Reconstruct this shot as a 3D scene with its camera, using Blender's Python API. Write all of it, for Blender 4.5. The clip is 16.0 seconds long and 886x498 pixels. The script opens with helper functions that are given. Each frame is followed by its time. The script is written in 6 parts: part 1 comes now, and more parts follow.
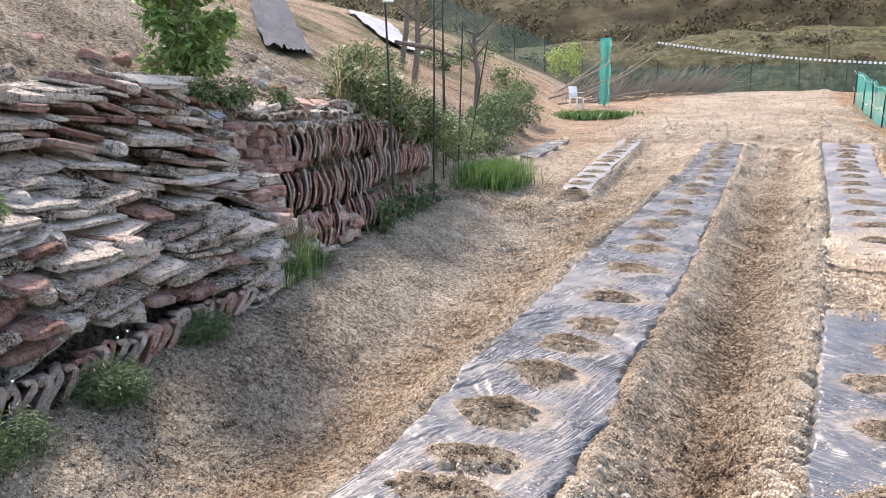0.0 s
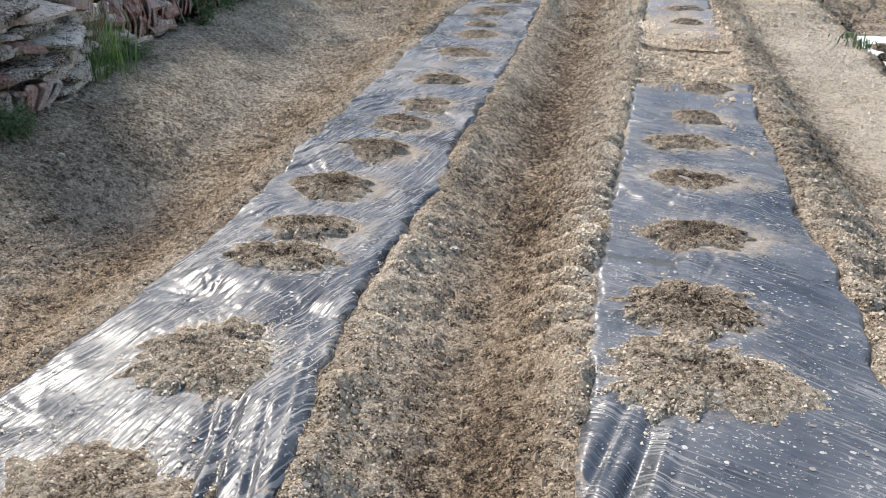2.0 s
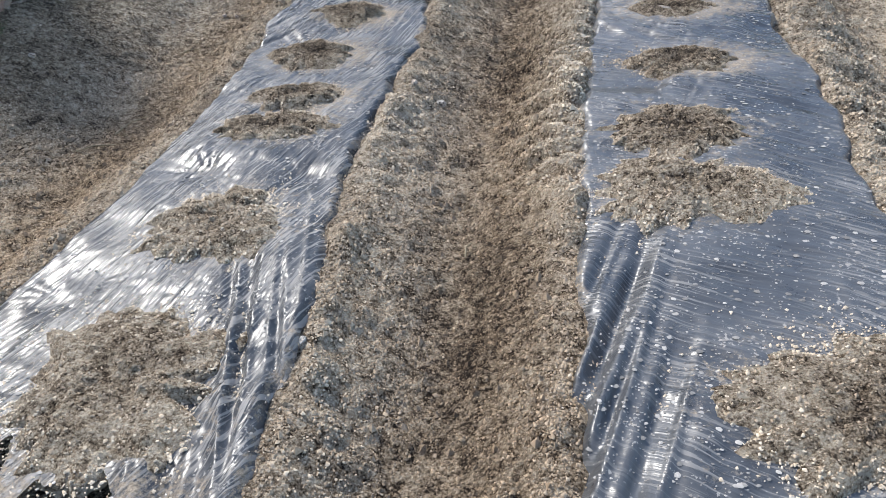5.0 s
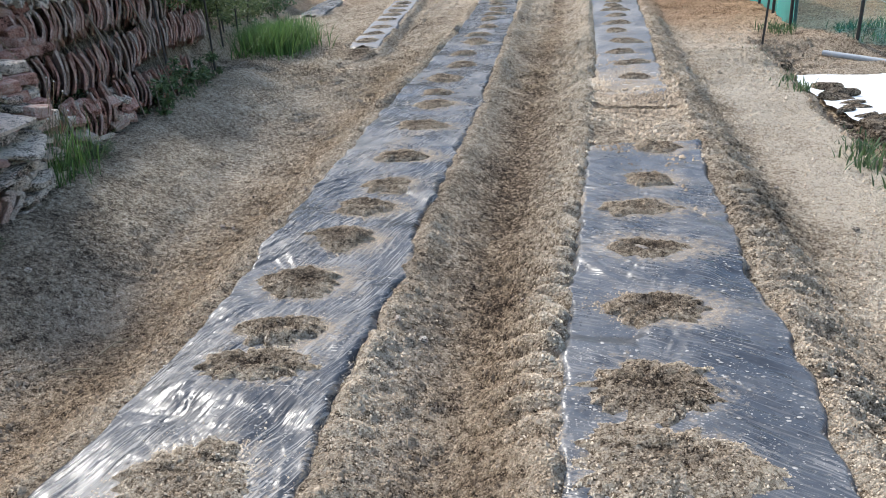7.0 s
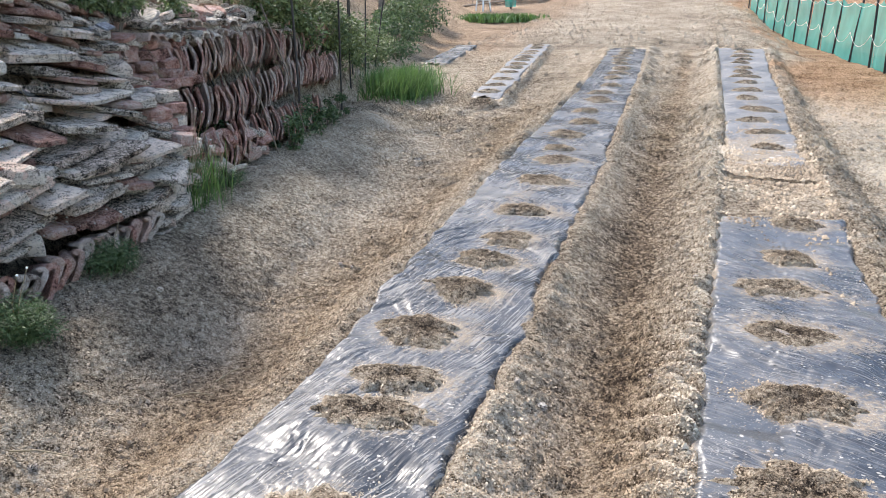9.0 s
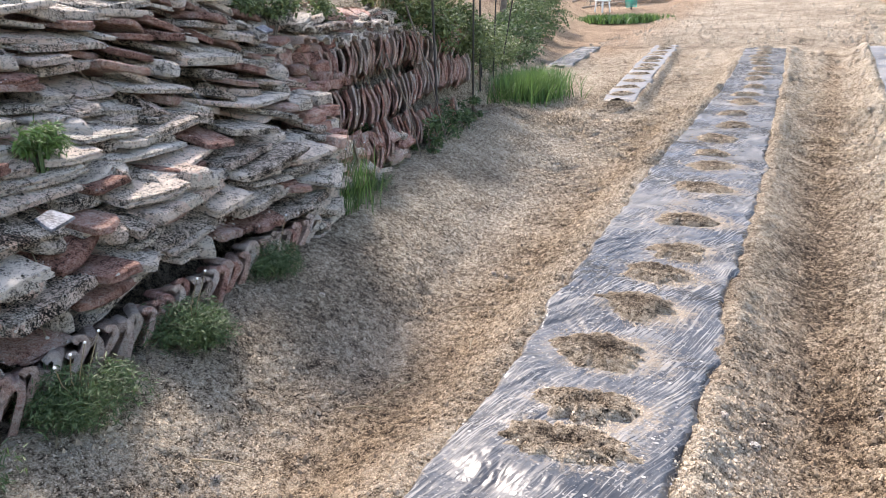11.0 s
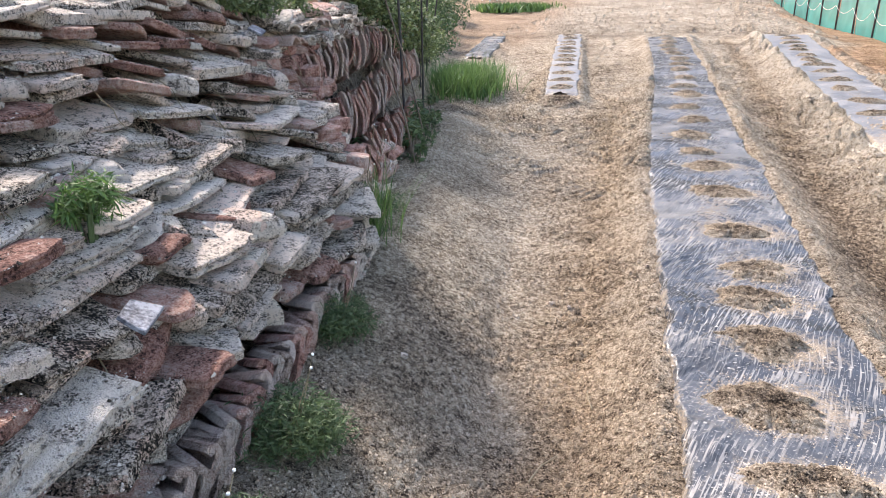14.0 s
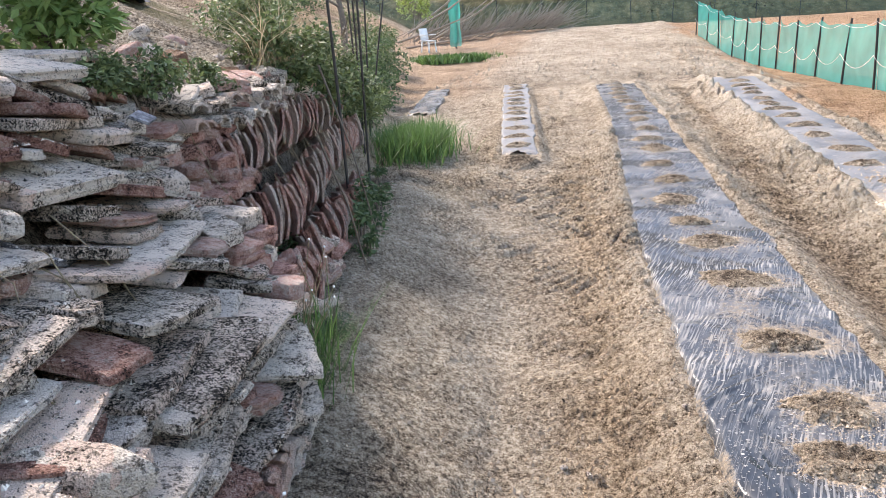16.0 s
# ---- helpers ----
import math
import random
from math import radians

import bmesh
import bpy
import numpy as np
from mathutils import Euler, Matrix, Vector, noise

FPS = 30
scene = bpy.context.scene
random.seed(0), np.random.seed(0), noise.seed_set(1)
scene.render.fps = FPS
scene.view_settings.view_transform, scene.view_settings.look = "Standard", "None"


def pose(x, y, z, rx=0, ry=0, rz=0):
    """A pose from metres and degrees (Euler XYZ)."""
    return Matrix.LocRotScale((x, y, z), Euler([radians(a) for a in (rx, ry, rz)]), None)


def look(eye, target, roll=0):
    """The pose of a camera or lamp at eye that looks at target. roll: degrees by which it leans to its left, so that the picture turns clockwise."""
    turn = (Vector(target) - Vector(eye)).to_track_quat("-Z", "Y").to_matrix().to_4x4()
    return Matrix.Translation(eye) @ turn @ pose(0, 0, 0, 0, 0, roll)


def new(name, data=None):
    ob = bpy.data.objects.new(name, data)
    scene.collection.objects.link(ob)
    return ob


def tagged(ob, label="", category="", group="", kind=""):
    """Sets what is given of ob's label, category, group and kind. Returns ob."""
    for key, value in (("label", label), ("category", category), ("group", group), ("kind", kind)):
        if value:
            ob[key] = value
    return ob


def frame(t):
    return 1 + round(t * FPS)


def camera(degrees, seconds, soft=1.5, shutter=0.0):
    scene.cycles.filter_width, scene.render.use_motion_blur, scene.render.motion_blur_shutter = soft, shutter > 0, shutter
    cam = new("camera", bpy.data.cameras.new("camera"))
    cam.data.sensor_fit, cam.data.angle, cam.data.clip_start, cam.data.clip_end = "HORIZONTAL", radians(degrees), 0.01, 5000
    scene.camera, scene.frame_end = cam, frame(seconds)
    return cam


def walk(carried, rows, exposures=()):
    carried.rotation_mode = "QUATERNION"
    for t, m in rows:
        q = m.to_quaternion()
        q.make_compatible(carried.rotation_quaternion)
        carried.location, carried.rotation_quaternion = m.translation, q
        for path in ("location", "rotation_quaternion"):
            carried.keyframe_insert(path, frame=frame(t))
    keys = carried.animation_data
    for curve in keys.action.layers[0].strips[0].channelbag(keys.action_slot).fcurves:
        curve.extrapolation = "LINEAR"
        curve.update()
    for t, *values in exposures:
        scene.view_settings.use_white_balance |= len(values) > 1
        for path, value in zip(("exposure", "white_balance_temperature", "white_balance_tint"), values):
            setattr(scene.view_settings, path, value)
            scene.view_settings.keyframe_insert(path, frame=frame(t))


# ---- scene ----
cam = camera(63.4, 16.0, 0.6)
PATH = [
    (0, (-0.073, 0.373, 1.32), (-0.93, 2.134, 0.912), -0.9),
    (0.5, (-0.056, 0.35, 1.297), (-0.678, 2.172, 0.755), 0.1),
    (1, (-0.047, 0.339, 1.263), (-0.539, 2.158, 0.592), 1.2),
    (1.5, (-0.024, 0.335, 1.23), (-0.442, 2.12, 0.43), 1.5),
    (2, (-0.01, 0.309, 1.2), (-0.407, 2.046, 0.294), 0.2),
    (2.4, (0.011, 0.28, 1.169), (-0.347, 1.973, 0.165), -1.7),
    (2.5, (0.017, 0.268, 1.158), (-0.33, 1.951, 0.135), -2.0),
    (3, (0.036, 0.236, 1.133), (-0.303, 1.874, 0.036), -3.3),
    (3.5, (0.04, 0.233, 1.12), (-0.296, 1.829, -0.038), -4.8),
    (3.7, (0.039, 0.228, 1.11), (-0.295, 1.794, -0.089), -5.4),
    (5.8, (-0.019, 0.204, 1.227), (-0.379, 1.793, 0.067), -6.3),
    (6, (-0.002, 0.231, 1.254), (-0.354, 1.874, 0.171), -6.2),
    (6.5, (0.023, 0.281, 1.320), (-0.315, 2.039, 0.430), -5.5),
    (7, (0.031, 0.327, 1.371), (-0.309, 2.132, 0.579), -3.4),
    (7.5, (0.046, 0.362, 1.401), (-0.418, 2.177, 0.703), -2.3),
    (8, (0.043, 0.389, 1.396), (-0.514, 2.185, 0.715), -2.0),
    (8.2, (0.032, 0.388, 1.398), (-0.539, 2.181, 0.719), -1.4),
    (10.3, (-0.367, 0.36, 1.34), (-1.077, 2.121, 0.715), -0.8),
    (10.5, (-0.382, 0.399, 1.351), (-1.149, 2.136, 0.723), -1.1),
    (11, (-0.448, 0.447, 1.346), (-1.315, 2.13, 0.702), -1.9),
    (11.5, (-0.642, 0.377, 1.347), (-1.513, 2.06, 0.708), -1.9),
    (12, (-0.835, 0.291, 1.397), (-1.711, 1.97, 0.756), -2.0),
    (12.5, (-0.944, 0.421, 1.396), (-1.82, 2.094, 0.737), -2.6),
    (13, (-1.051, 0.526, 1.386), (-1.848, 2.234, 0.719), -1.9),
    (13.5, (-1.288, 0.553, 1.399), (-1.853, 2.344, 0.712), -0.5),
    (14, (-1.443, 0.617, 1.418), (-1.993, 2.413, 0.733), -1.7),
    (14.5, (-1.533, 0.882, 1.42), (-2.083, 2.682, 0.744), -2.7),
    (15, (-1.611, 1.12, 1.449), (-2.087, 2.961, 0.83), -2.8),
    (15.5, (-1.749, 1.313, 1.476), (-2.166, 3.175, 0.875), -3.6),
    (16, (-1.763, 1.554, 1.467), (-2.182, 3.425, 0.897), -3.6),
]
walk(cam, [(t, look(eye, target, roll)) for t, eye, target, roll in PATH],
     [(0, 2.02, 7350, 18), (0.5, 1.86, 7250, 17), (2, 1.5, 6950, 10), (3.5, 1.37, 6600, 9), (6, 1.34, 6600, 9), (7, 1.4, 6650, 9), (8, 1.62, 6750, 10), (10.5, 1.96, 7150, 15), (12.5, 2.12, 7250, 18), (14, 2.08, 7200, 17), (15, 2.02, 7200, 16), (16, 2.0, 7200, 16)])

# ---- light ----
SUN = Vector((-0.54, 0.5, 0.70)).normalized()
world = bpy.data.worlds.new("sky")
world.use_nodes = True
scene.world = world
wn = world.node_tree.nodes
sky = wn.new("ShaderNodeTexSky")
sky.sky_type, sky.sun_disc = "NISHITA", False
sky.sun_elevation = math.asin(SUN.z)
sky.sun_rotation = math.atan2(SUN.x, SUN.y)
sky.dust_density, sky.ozone_density = 1.2, 1.0
world.node_tree.links.new(sky.outputs[0], wn["Background"].inputs[0])
wn["Background"].inputs[1].default_value = 0.15
sun = new("sun", bpy.data.lights.new("sun", "SUN"))
sun.data.energy, sun.data.angle, sun.data.color = 1.95, radians(5.0), (1.0, 0.98, 0.945)
sun.matrix_world = look(SUN * 60, (0, 0, 0))


# ---- materials ----
def material(name, cols, scale=6.0, detail=8.0, rough=0.9, bump=0.3, bump_scale=None, fine=None, metal=0.0,
             per_piece=0.0, spec=0.3, spots=None, bump_dist=0.02, placed=False):
    """Two-scale noise colours cols = [(position, rgb), ...] on object coordinates, with bump. spots: (rgb, scale, threshold)."""
    m = bpy.data.materials.new(name)
    m.use_nodes = True
    n, l = m.node_tree.nodes, m.node_tree.links
    b = n["Principled BSDF"]
    b.inputs["Roughness"].default_value, b.inputs["Metallic"].default_value = rough, metal
    b.inputs["Specular IOR Level"].default_value = spec
    co = n.new("ShaderNodeTexCoord").outputs["Object"]
    info = n.new("ShaderNodeObjectInfo")
    if placed:
        co = n.new("ShaderNodeNewGeometry").outputs["Position"]
    if per_piece:
        add = n.new("ShaderNodeVectorMath")
        add.operation = "MULTIPLY_ADD"
        l.new(info.outputs["Random"], add.inputs[0])
        add.inputs[1].default_value = (37.0, 51.0, 23.0)
        l.new(co, add.inputs[2])
        co = add.outputs[0]
    big = n.new("ShaderNodeTexNoise")
    big.inputs["Scale"].default_value, big.inputs["Detail"].default_value = scale, detail
    big.inputs["Roughness"].default_value = 0.62
    l.new(co, big.inputs["Vector"])
    small = n.new("ShaderNodeTexNoise")
    small.inputs["Scale"].default_value, small.inputs["Detail"].default_value = fine or scale * 9, 4.0
    l.new(co, small.inputs["Vector"])
    mix = n.new("ShaderNodeMix")
    mix.data_type = "FLOAT"
    mix.inputs[0].default_value = 0.38
    l.new(big.outputs[0], mix.inputs[2])
    l.new(small.outputs[0], mix.inputs[3])
    value = mix.outputs[0]
    if per_piece:
        off = n.new("ShaderNodeMath")
        off.operation = "MULTIPLY_ADD"
        l.new(info.outputs["Random"], off.inputs[0])
        off.inputs[1].default_value = per_piece
        add2 = n.new("ShaderNodeMath")
        add2.operation = "SUBTRACT"
        l.new(value, add2.inputs[0])
        add2.inputs[1].default_value = per_piece / 2
        l.new(add2.outputs[0], off.inputs[2])
        value = off.outputs[0]
    ramp = n.new("ShaderNodeValToRGB")
    e = ramp.color_ramp.elements
    while len(e) < len(cols):
        e.new(0.5)
    for el, (p, c) in zip(e, cols):
        el.position, el.color = p, (*c, 1)
    l.new(value, ramp.inputs[0])
    col = ramp.outputs[0]
    if spots:
        rgb, sc, th = spots
        sp = n.new("ShaderNodeTexNoise")
        sp.inputs["Scale"].default_value, sp.inputs["Detail"].default_value = sc, 12.0
        sp.inputs["Roughness"].default_value = 0.82
        l.new(co, sp.inputs["Vector"])
        r2 = n.new("ShaderNodeMapRange")
        r2.inputs[1].default_value, r2.inputs[2].default_value = th, th + 0.06
        l.new(sp.outputs[0], r2.inputs[0])
        mx = n.new("ShaderNodeMix")
        mx.data_type = "RGBA"
        l.new(r2.outputs[0], mx.inputs[0])
        l.new(col, mx.inputs[6])
        mx.inputs[7].default_value = (*rgb, 1)
        col = mx.outputs[2]
    l.new(col, b.inputs["Base Color"])
    bn = n.new("ShaderNodeTexNoise")
    bn.inputs["Scale"].default_value, bn.inputs["Detail"].default_value = bump_scale or scale * 6, 6.0
    bn.inputs["Roughness"].default_value = 0.65
    l.new(co, bn.inputs["Vector"])
    bp = n.new("ShaderNodeBump")
    bp.inputs["Strength"].default_value, bp.inputs["Distance"].default_value = bump, bump_dist
    l.new(bn.outputs[0], bp.inputs["Height"])
    l.new(bp.outputs[0], b.inputs["Normal"])
    return m


M = {}


def ramp_of(n, l, value, cols):
    ramp = n.new("ShaderNodeValToRGB")
    e = ramp.color_ramp.elements
    while len(e) < len(cols):
        e.new(0.5)
    for el, (p, c) in zip(e, cols):
        el.position, el.color = p, (*c, 1)
    l.new(value, ramp.inputs[0])
    return ramp.outputs[0]


def node_tools(n, l):
    """Short forms for the nodes that most materials here share: sums, noises, remapping, attributes."""
    def calc(op, *values):
        t = n.new("ShaderNodeMath")
        t.operation = op
        for i, v in enumerate(values):
            if isinstance(v, (int, float)):
                t.inputs[i].default_value = v
            else:
                l.new(v, t.inputs[i])
        return t.outputs[0]

    def noisy(co, scale, detail=4.0, rough=0.6):
        t = n.new("ShaderNodeTexNoise")
        t.inputs["Scale"].default_value, t.inputs["Detail"].default_value, t.inputs["Roughness"].default_value = scale, detail, rough
        l.new(co, t.inputs["Vector"])
        return t.outputs[0]

    def remap(v, a, b, c=0.0, d=1.0):
        t = n.new("ShaderNodeMapRange")
        for i, q in enumerate((a, b, c, d)):
            t.inputs[i + 1].default_value = q
        l.new(v, t.inputs[0])
        return t.outputs[0]

    def attr(name):
        t = n.new("ShaderNodeAttribute")
        t.attribute_name = name
        return t.outputs["Fac"]

    def blend(fac, a, b, how="MIX"):
        t = n.new("ShaderNodeMix")
        t.data_type, t.blend_type = "RGBA", how
        for i, q in ((0, fac), (6, a), (7, b)):
            if isinstance(q, (int, float)):
                t.inputs[i].default_value = q
            elif isinstance(q, tuple):
                t.inputs[i].default_value = (*q, 1)
            else:
                l.new(q, t.inputs[i])
        return t.outputs[2]
    return calc, noisy, remap, attr, blend


SOIL = [(0.0, (0.035, 0.025, 0.018)), (0.2, (0.13, 0.096, 0.066)), (0.5, (0.37, 0.286, 0.2)), (0.78, (0.61, 0.505, 0.378)), (1.0, (0.72, 0.62, 0.485))]


def soil_material(name, wide=False):
    """Granular sandy earth. The mesh carries how pale it is (tone: dryness and painted rake shading); wide ground also
    carries red clay and the scrub of the hill.
    """
    m = bpy.data.materials.new(name)
    m.use_nodes = True
    n, l = m.node_tree.nodes, m.node_tree.links
    calc, noisy, remap, attr, blend = node_tools(n, l)
    b = n["Principled BSDF"]
    b.inputs["Roughness"].default_value, b.inputs["Specular IOR Level"].default_value = 0.95, 0.1
    co = n.new("ShaderNodeNewGeometry").outputs["Position"]
    grains = []
    for sc in (105.0, 260.0):
        v = n.new("ShaderNodeTexVoronoi")
        v.inputs["Scale"].default_value = sc
        l.new(co, v.inputs["Vector"])
        sep = n.new("ShaderNodeSeparateColor")
        l.new(v.outputs["Color"], sep.inputs[0])
        grains.append((sep.outputs[0], v.outputs["Distance"]))
    clod, fine, broad = noisy(co, 34.0, 8.0, 0.8), noisy(co, 190.0, 3.0, 0.6), noisy(co, 5.5, 7.0, 0.68)
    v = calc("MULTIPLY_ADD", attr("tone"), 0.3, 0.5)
    v = calc("MULTIPLY_ADD", calc("SUBTRACT", broad, 0.5), 0.7, v)
    v = calc("MULTIPLY_ADD", calc("SUBTRACT", remap(clod, 0.41, 0.57), 0.55), 0.58, v)
    # dark flecks painted in for the shade of small pits
    v = calc("ADD", remap(noisy(co, 62.0, 3.0, 0.7), 0.56, 0.64, 0.0, -0.24), v)
    v = calc("MULTIPLY_ADD", calc("SUBTRACT", fine, 0.5), 1.25, v)
    v = calc("MULTIPLY_ADD", calc("SUBTRACT", grains[0][0], 0.5), 0.2, v)
    v = calc("MULTIPLY_ADD", calc("SUBTRACT", grains[1][0], 0.5), 0.3, v)
    col = ramp_of(n, l, v, SOIL)
    col = blend(calc("MAXIMUM", attr("ash"), 0.0), col, (0.91, 0.94, 0.97), "MULTIPLY")
    col = blend(calc("MAXIMUM", calc("MULTIPLY", attr("ash"), -1.0), 0.0), col, (1.0, 0.87, 0.72), "MULTIPLY")
    if wide:
        col = blend(attr("clay"), col, (0.9, 0.66, 0.5), "MULTIPLY")
        hill = ramp_of(n, l, noisy(co, 0.35, 9.0, 0.7), [(0.3, (0.03, 0.022, 0.012)), (0.5, (0.075, 0.06, 0.03)), (0.7, (0.15, 0.115, 0.06))])
        col = blend(attr("hill"), col, hill)
        turf = ramp_of(n, l, noisy(co, 2.2, 9.0, 0.75), [(0.36, (0.03, 0.033, 0.015)), (0.5, (0.11, 0.105, 0.05)), (0.64, (0.26, 0.22, 0.12))])
        col = blend(attr("turf"), col, turf)
    l.new(col, b.inputs["Base Color"])
    h = calc("MULTIPLY_ADD", clod, 4.0, calc("MULTIPLY", grains[0][1], -0.9))
    h = calc("MULTIPLY_ADD", grains[1][1], -0.5, h)
    h = calc("MULTIPLY_ADD", broad, 2.5, h)
    bp = n.new("ShaderNodeBump")
    bp.inputs["Strength"].default_value, bp.inputs["Distance"].default_value = 1.0, 0.018
    l.new(h, bp.inputs["Height"])
    l.new(bp.outputs[0], b.inputs["Normal"])
    return m


M["soil"] = soil_material("dry_soil", True)
M["pile"] = soil_material("loose_soil")


def stone_material(name, cols, tint, dust, gloss=0.15, crusty=1.0):
    """Weathered stone: blotches, crusty lichen specks and grit, with a tone of its own for every piece."""
    m = bpy.data.materials.new(name)
    m.use_nodes = True
    n, l = m.node_tree.nodes, m.node_tree.links
    b = n["Principled BSDF"]
    b.inputs["Roughness"].default_value, b.inputs["Specular IOR Level"].default_value = 0.92, gloss
    rnd = n.new("ShaderNodeObjectInfo").outputs["Random"]
    geo = n.new("ShaderNodeNewGeometry")
    add = n.new("ShaderNodeVectorMath")
    add.operation = "MULTIPLY_ADD"
    l.new(rnd, add.inputs[0])
    add.inputs[1].default_value = (7.0, 5.0, 3.0)
    l.new(geo.outputs["Position"], add.inputs[2])
    co = add.outputs[0]

    def noise(scale, detail, rough):
        t = n.new("ShaderNodeTexNoise")
        t.inputs["Scale"].default_value, t.inputs["Detail"].default_value, t.inputs["Roughness"].default_value = scale, detail, rough
        l.new(co, t.inputs["Vector"])
        return t.outputs[0]

    def calc(op, a, c, d=None):
        t = n.new("ShaderNodeMath")
        t.operation = op
        for i, v in enumerate((a, c, d)):
            if v is None:
                continue
            if isinstance(v, float):
                t.inputs[i].default_value = v
            else:
                l.new(v, t.inputs[i])
        return t.outputs[0]

    big, mid = noise(15.0, 5.0, 0.6), noise(75.0, 8.0, 0.8)
    cells = n.new("ShaderNodeTexVoronoi")
    cells.inputs["Scale"].default_value = 230.0
    cells.inputs["Randomness"].default_value = 1.0
    l.new(co, cells.inputs["Vector"])
    sep = n.new("ShaderNodeSeparateColor")
    l.new(cells.outputs["Color"], sep.inputs[0])
    crust = calc("SUBTRACT", sep.outputs[0], 0.5)
    where = n.new("ShaderNodeMapRange")
    where.inputs[1].default_value, where.inputs[2].default_value = 0.4, 0.58
    where.inputs[3].default_value, where.inputs[4].default_value = 0.13 * crusty, 0.36 * crusty
    l.new(noise(9.0, 4.0, 0.6), where.inputs[0])
    v = calc("MULTIPLY_ADD", big, 0.8, calc("MULTIPLY_ADD", mid, 1.15, -0.175))
    v = calc("MULTIPLY_ADD", crust, where.outputs[0], v)
    v = calc("ADD", v, calc("MULTIPLY_ADD", rnd, 0.26, -0.435))
    ramp = n.new("ShaderNodeValToRGB")
    e = ramp.color_ramp.elements
    while len(e) < len(cols):
        e.new(0.5)
    for el, (p, c) in zip(e, cols):
        el.position, el.color = p, (*c, 1)
    l.new(v, ramp.inputs[0])
    hue = n.new("ShaderNodeValToRGB")
    h = hue.color_ramp.elements
    while len(h) < len(tint):
        h.new(0.5)
    for el, (p, c) in zip(h, tint):
        el.position, el.color = p, (*c, 1)
    l.new(calc("FRACT", calc("MULTIPLY_ADD", rnd, 17.0, calc("MULTIPLY", noise(5.0, 3.0, 0.6), 0.6)), 0.0), hue.inputs[0])
    mul = n.new("ShaderNodeMix")
    mul.data_type, mul.blend_type = "RGBA", "MULTIPLY"
    mul.inputs[0].default_value = 1.0
    l.new(ramp.outputs[0], mul.inputs[6])
    l.new(hue.outputs[0], mul.inputs[7])
    dirt = n.new("ShaderNodeMapRange")
    dirt.inputs[1].default_value, dirt.inputs[2].default_value = 0.54, 0.6
    dirt.inputs[4].default_value = dust
    l.new(noise(36.0, 7.0, 0.8), dirt.inputs[0])
    mx = n.new("ShaderNodeMix")
    mx.data_type = "RGBA"
    l.new(dirt.outputs[0], mx.inputs[0])
    l.new(mul.outputs[2], mx.inputs[6])
    mx.inputs[7].default_value = (0.07, 0.058, 0.046, 1)
    l.new(mx.outputs[2], b.inputs["Base Color"])
    height = calc("MULTIPLY_ADD", mid, 1.0, calc("MULTIPLY", cells.outputs["Distance"], 0.7))
    height = calc("MULTIPLY_ADD", big, 0.5, height)
    bp = n.new("ShaderNodeBump")
    bp.inputs["Strength"].default_value, bp.inputs["Distance"].default_value = 1.0, 0.02
    l.new(height, bp.inputs["Height"])
    l.new(bp.outputs[0], b.inputs["Normal"])
    return m


M["stone"] = stone_material("wall_stone", [(0.25, (0.014, 0.012, 0.01)), (0.32, (0.14, 0.12, 0.1)), (0.39, (0.45, 0.4, 0.34)), (0.48, (0.7, 0.64, 0.56)), (0.62, (0.88, 0.83, 0.76))],
                            [(0.0, (1.0, 0.95, 0.89)), (0.3, (1.0, 0.89, 0.82)), (0.55, (0.99, 0.95, 0.91)), (0.8, (0.97, 0.92, 0.87)), (1.0, (1.0, 0.82, 0.74))], 0.8, crusty=1.15)
M["brick"] = stone_material("old_terracotta", [(0.18, (0.05, 0.032, 0.026)), (0.28, (0.3, 0.15, 0.12)), (0.4, (0.52, 0.29, 0.235)), (0.54, (0.63, 0.43, 0.365)), (0.74, (0.7, 0.6, 0.53))],
                            [(0.0, (1.0, 0.96, 0.92)), (0.5, (0.95, 0.85, 0.8)), (1.0, (1.0, 1.0, 1.0))], 0.35, crusty=0.4)
M["fired"] = stone_material("fired_clay", [(0.18, (0.035, 0.022, 0.018)), (0.3, (0.22, 0.115, 0.092)), (0.42, (0.4, 0.23, 0.185)), (0.56, (0.52, 0.36, 0.305)), (0.74, (0.6, 0.5, 0.44))],
                            [(0.0, (1.0, 0.96, 0.92)), (0.5, (0.95, 0.85, 0.8)), (1.0, (1.0, 1.0, 1.0))], 0.5, crusty=0.8)
M["edge"] = stone_material("dusty_tile", [(0.16, (0.055, 0.042, 0.034)), (0.27, (0.3, 0.22, 0.185)), (0.39, (0.49, 0.385, 0.33)), (0.54, (0.6, 0.52, 0.46)), (0.74, (0.72, 0.66, 0.59))],
                           [(0.0, (1.0, 0.94, 0.9)), (0.4, (0.95, 0.93, 0.88)), (0.7, (1.0, 0.78, 0.7)), (1.0, (1.0, 0.97, 0.94))], 0.35, crusty=0.4)
M["slate"] = stone_material("slate", [(0.27, (0.05, 0.049, 0.05)), (0.42, (0.19, 0.187, 0.19)), (0.55, (0.4, 0.395, 0.4)), (0.72, (0.72, 0.71, 0.71))], [(0.0, (0.97, 0.97, 1.0)), (1.0, (1.0, 0.96, 0.93))], 0.5, 0.3)
M["shard"] = material("glazed_shard", [(0.42, (0.04, 0.04, 0.046)), (0.5, (0.13, 0.13, 0.14)), (0.58, (0.26, 0.26, 0.27))], 12.0, 5, 0.7, 0.2, 40.0, placed=True)
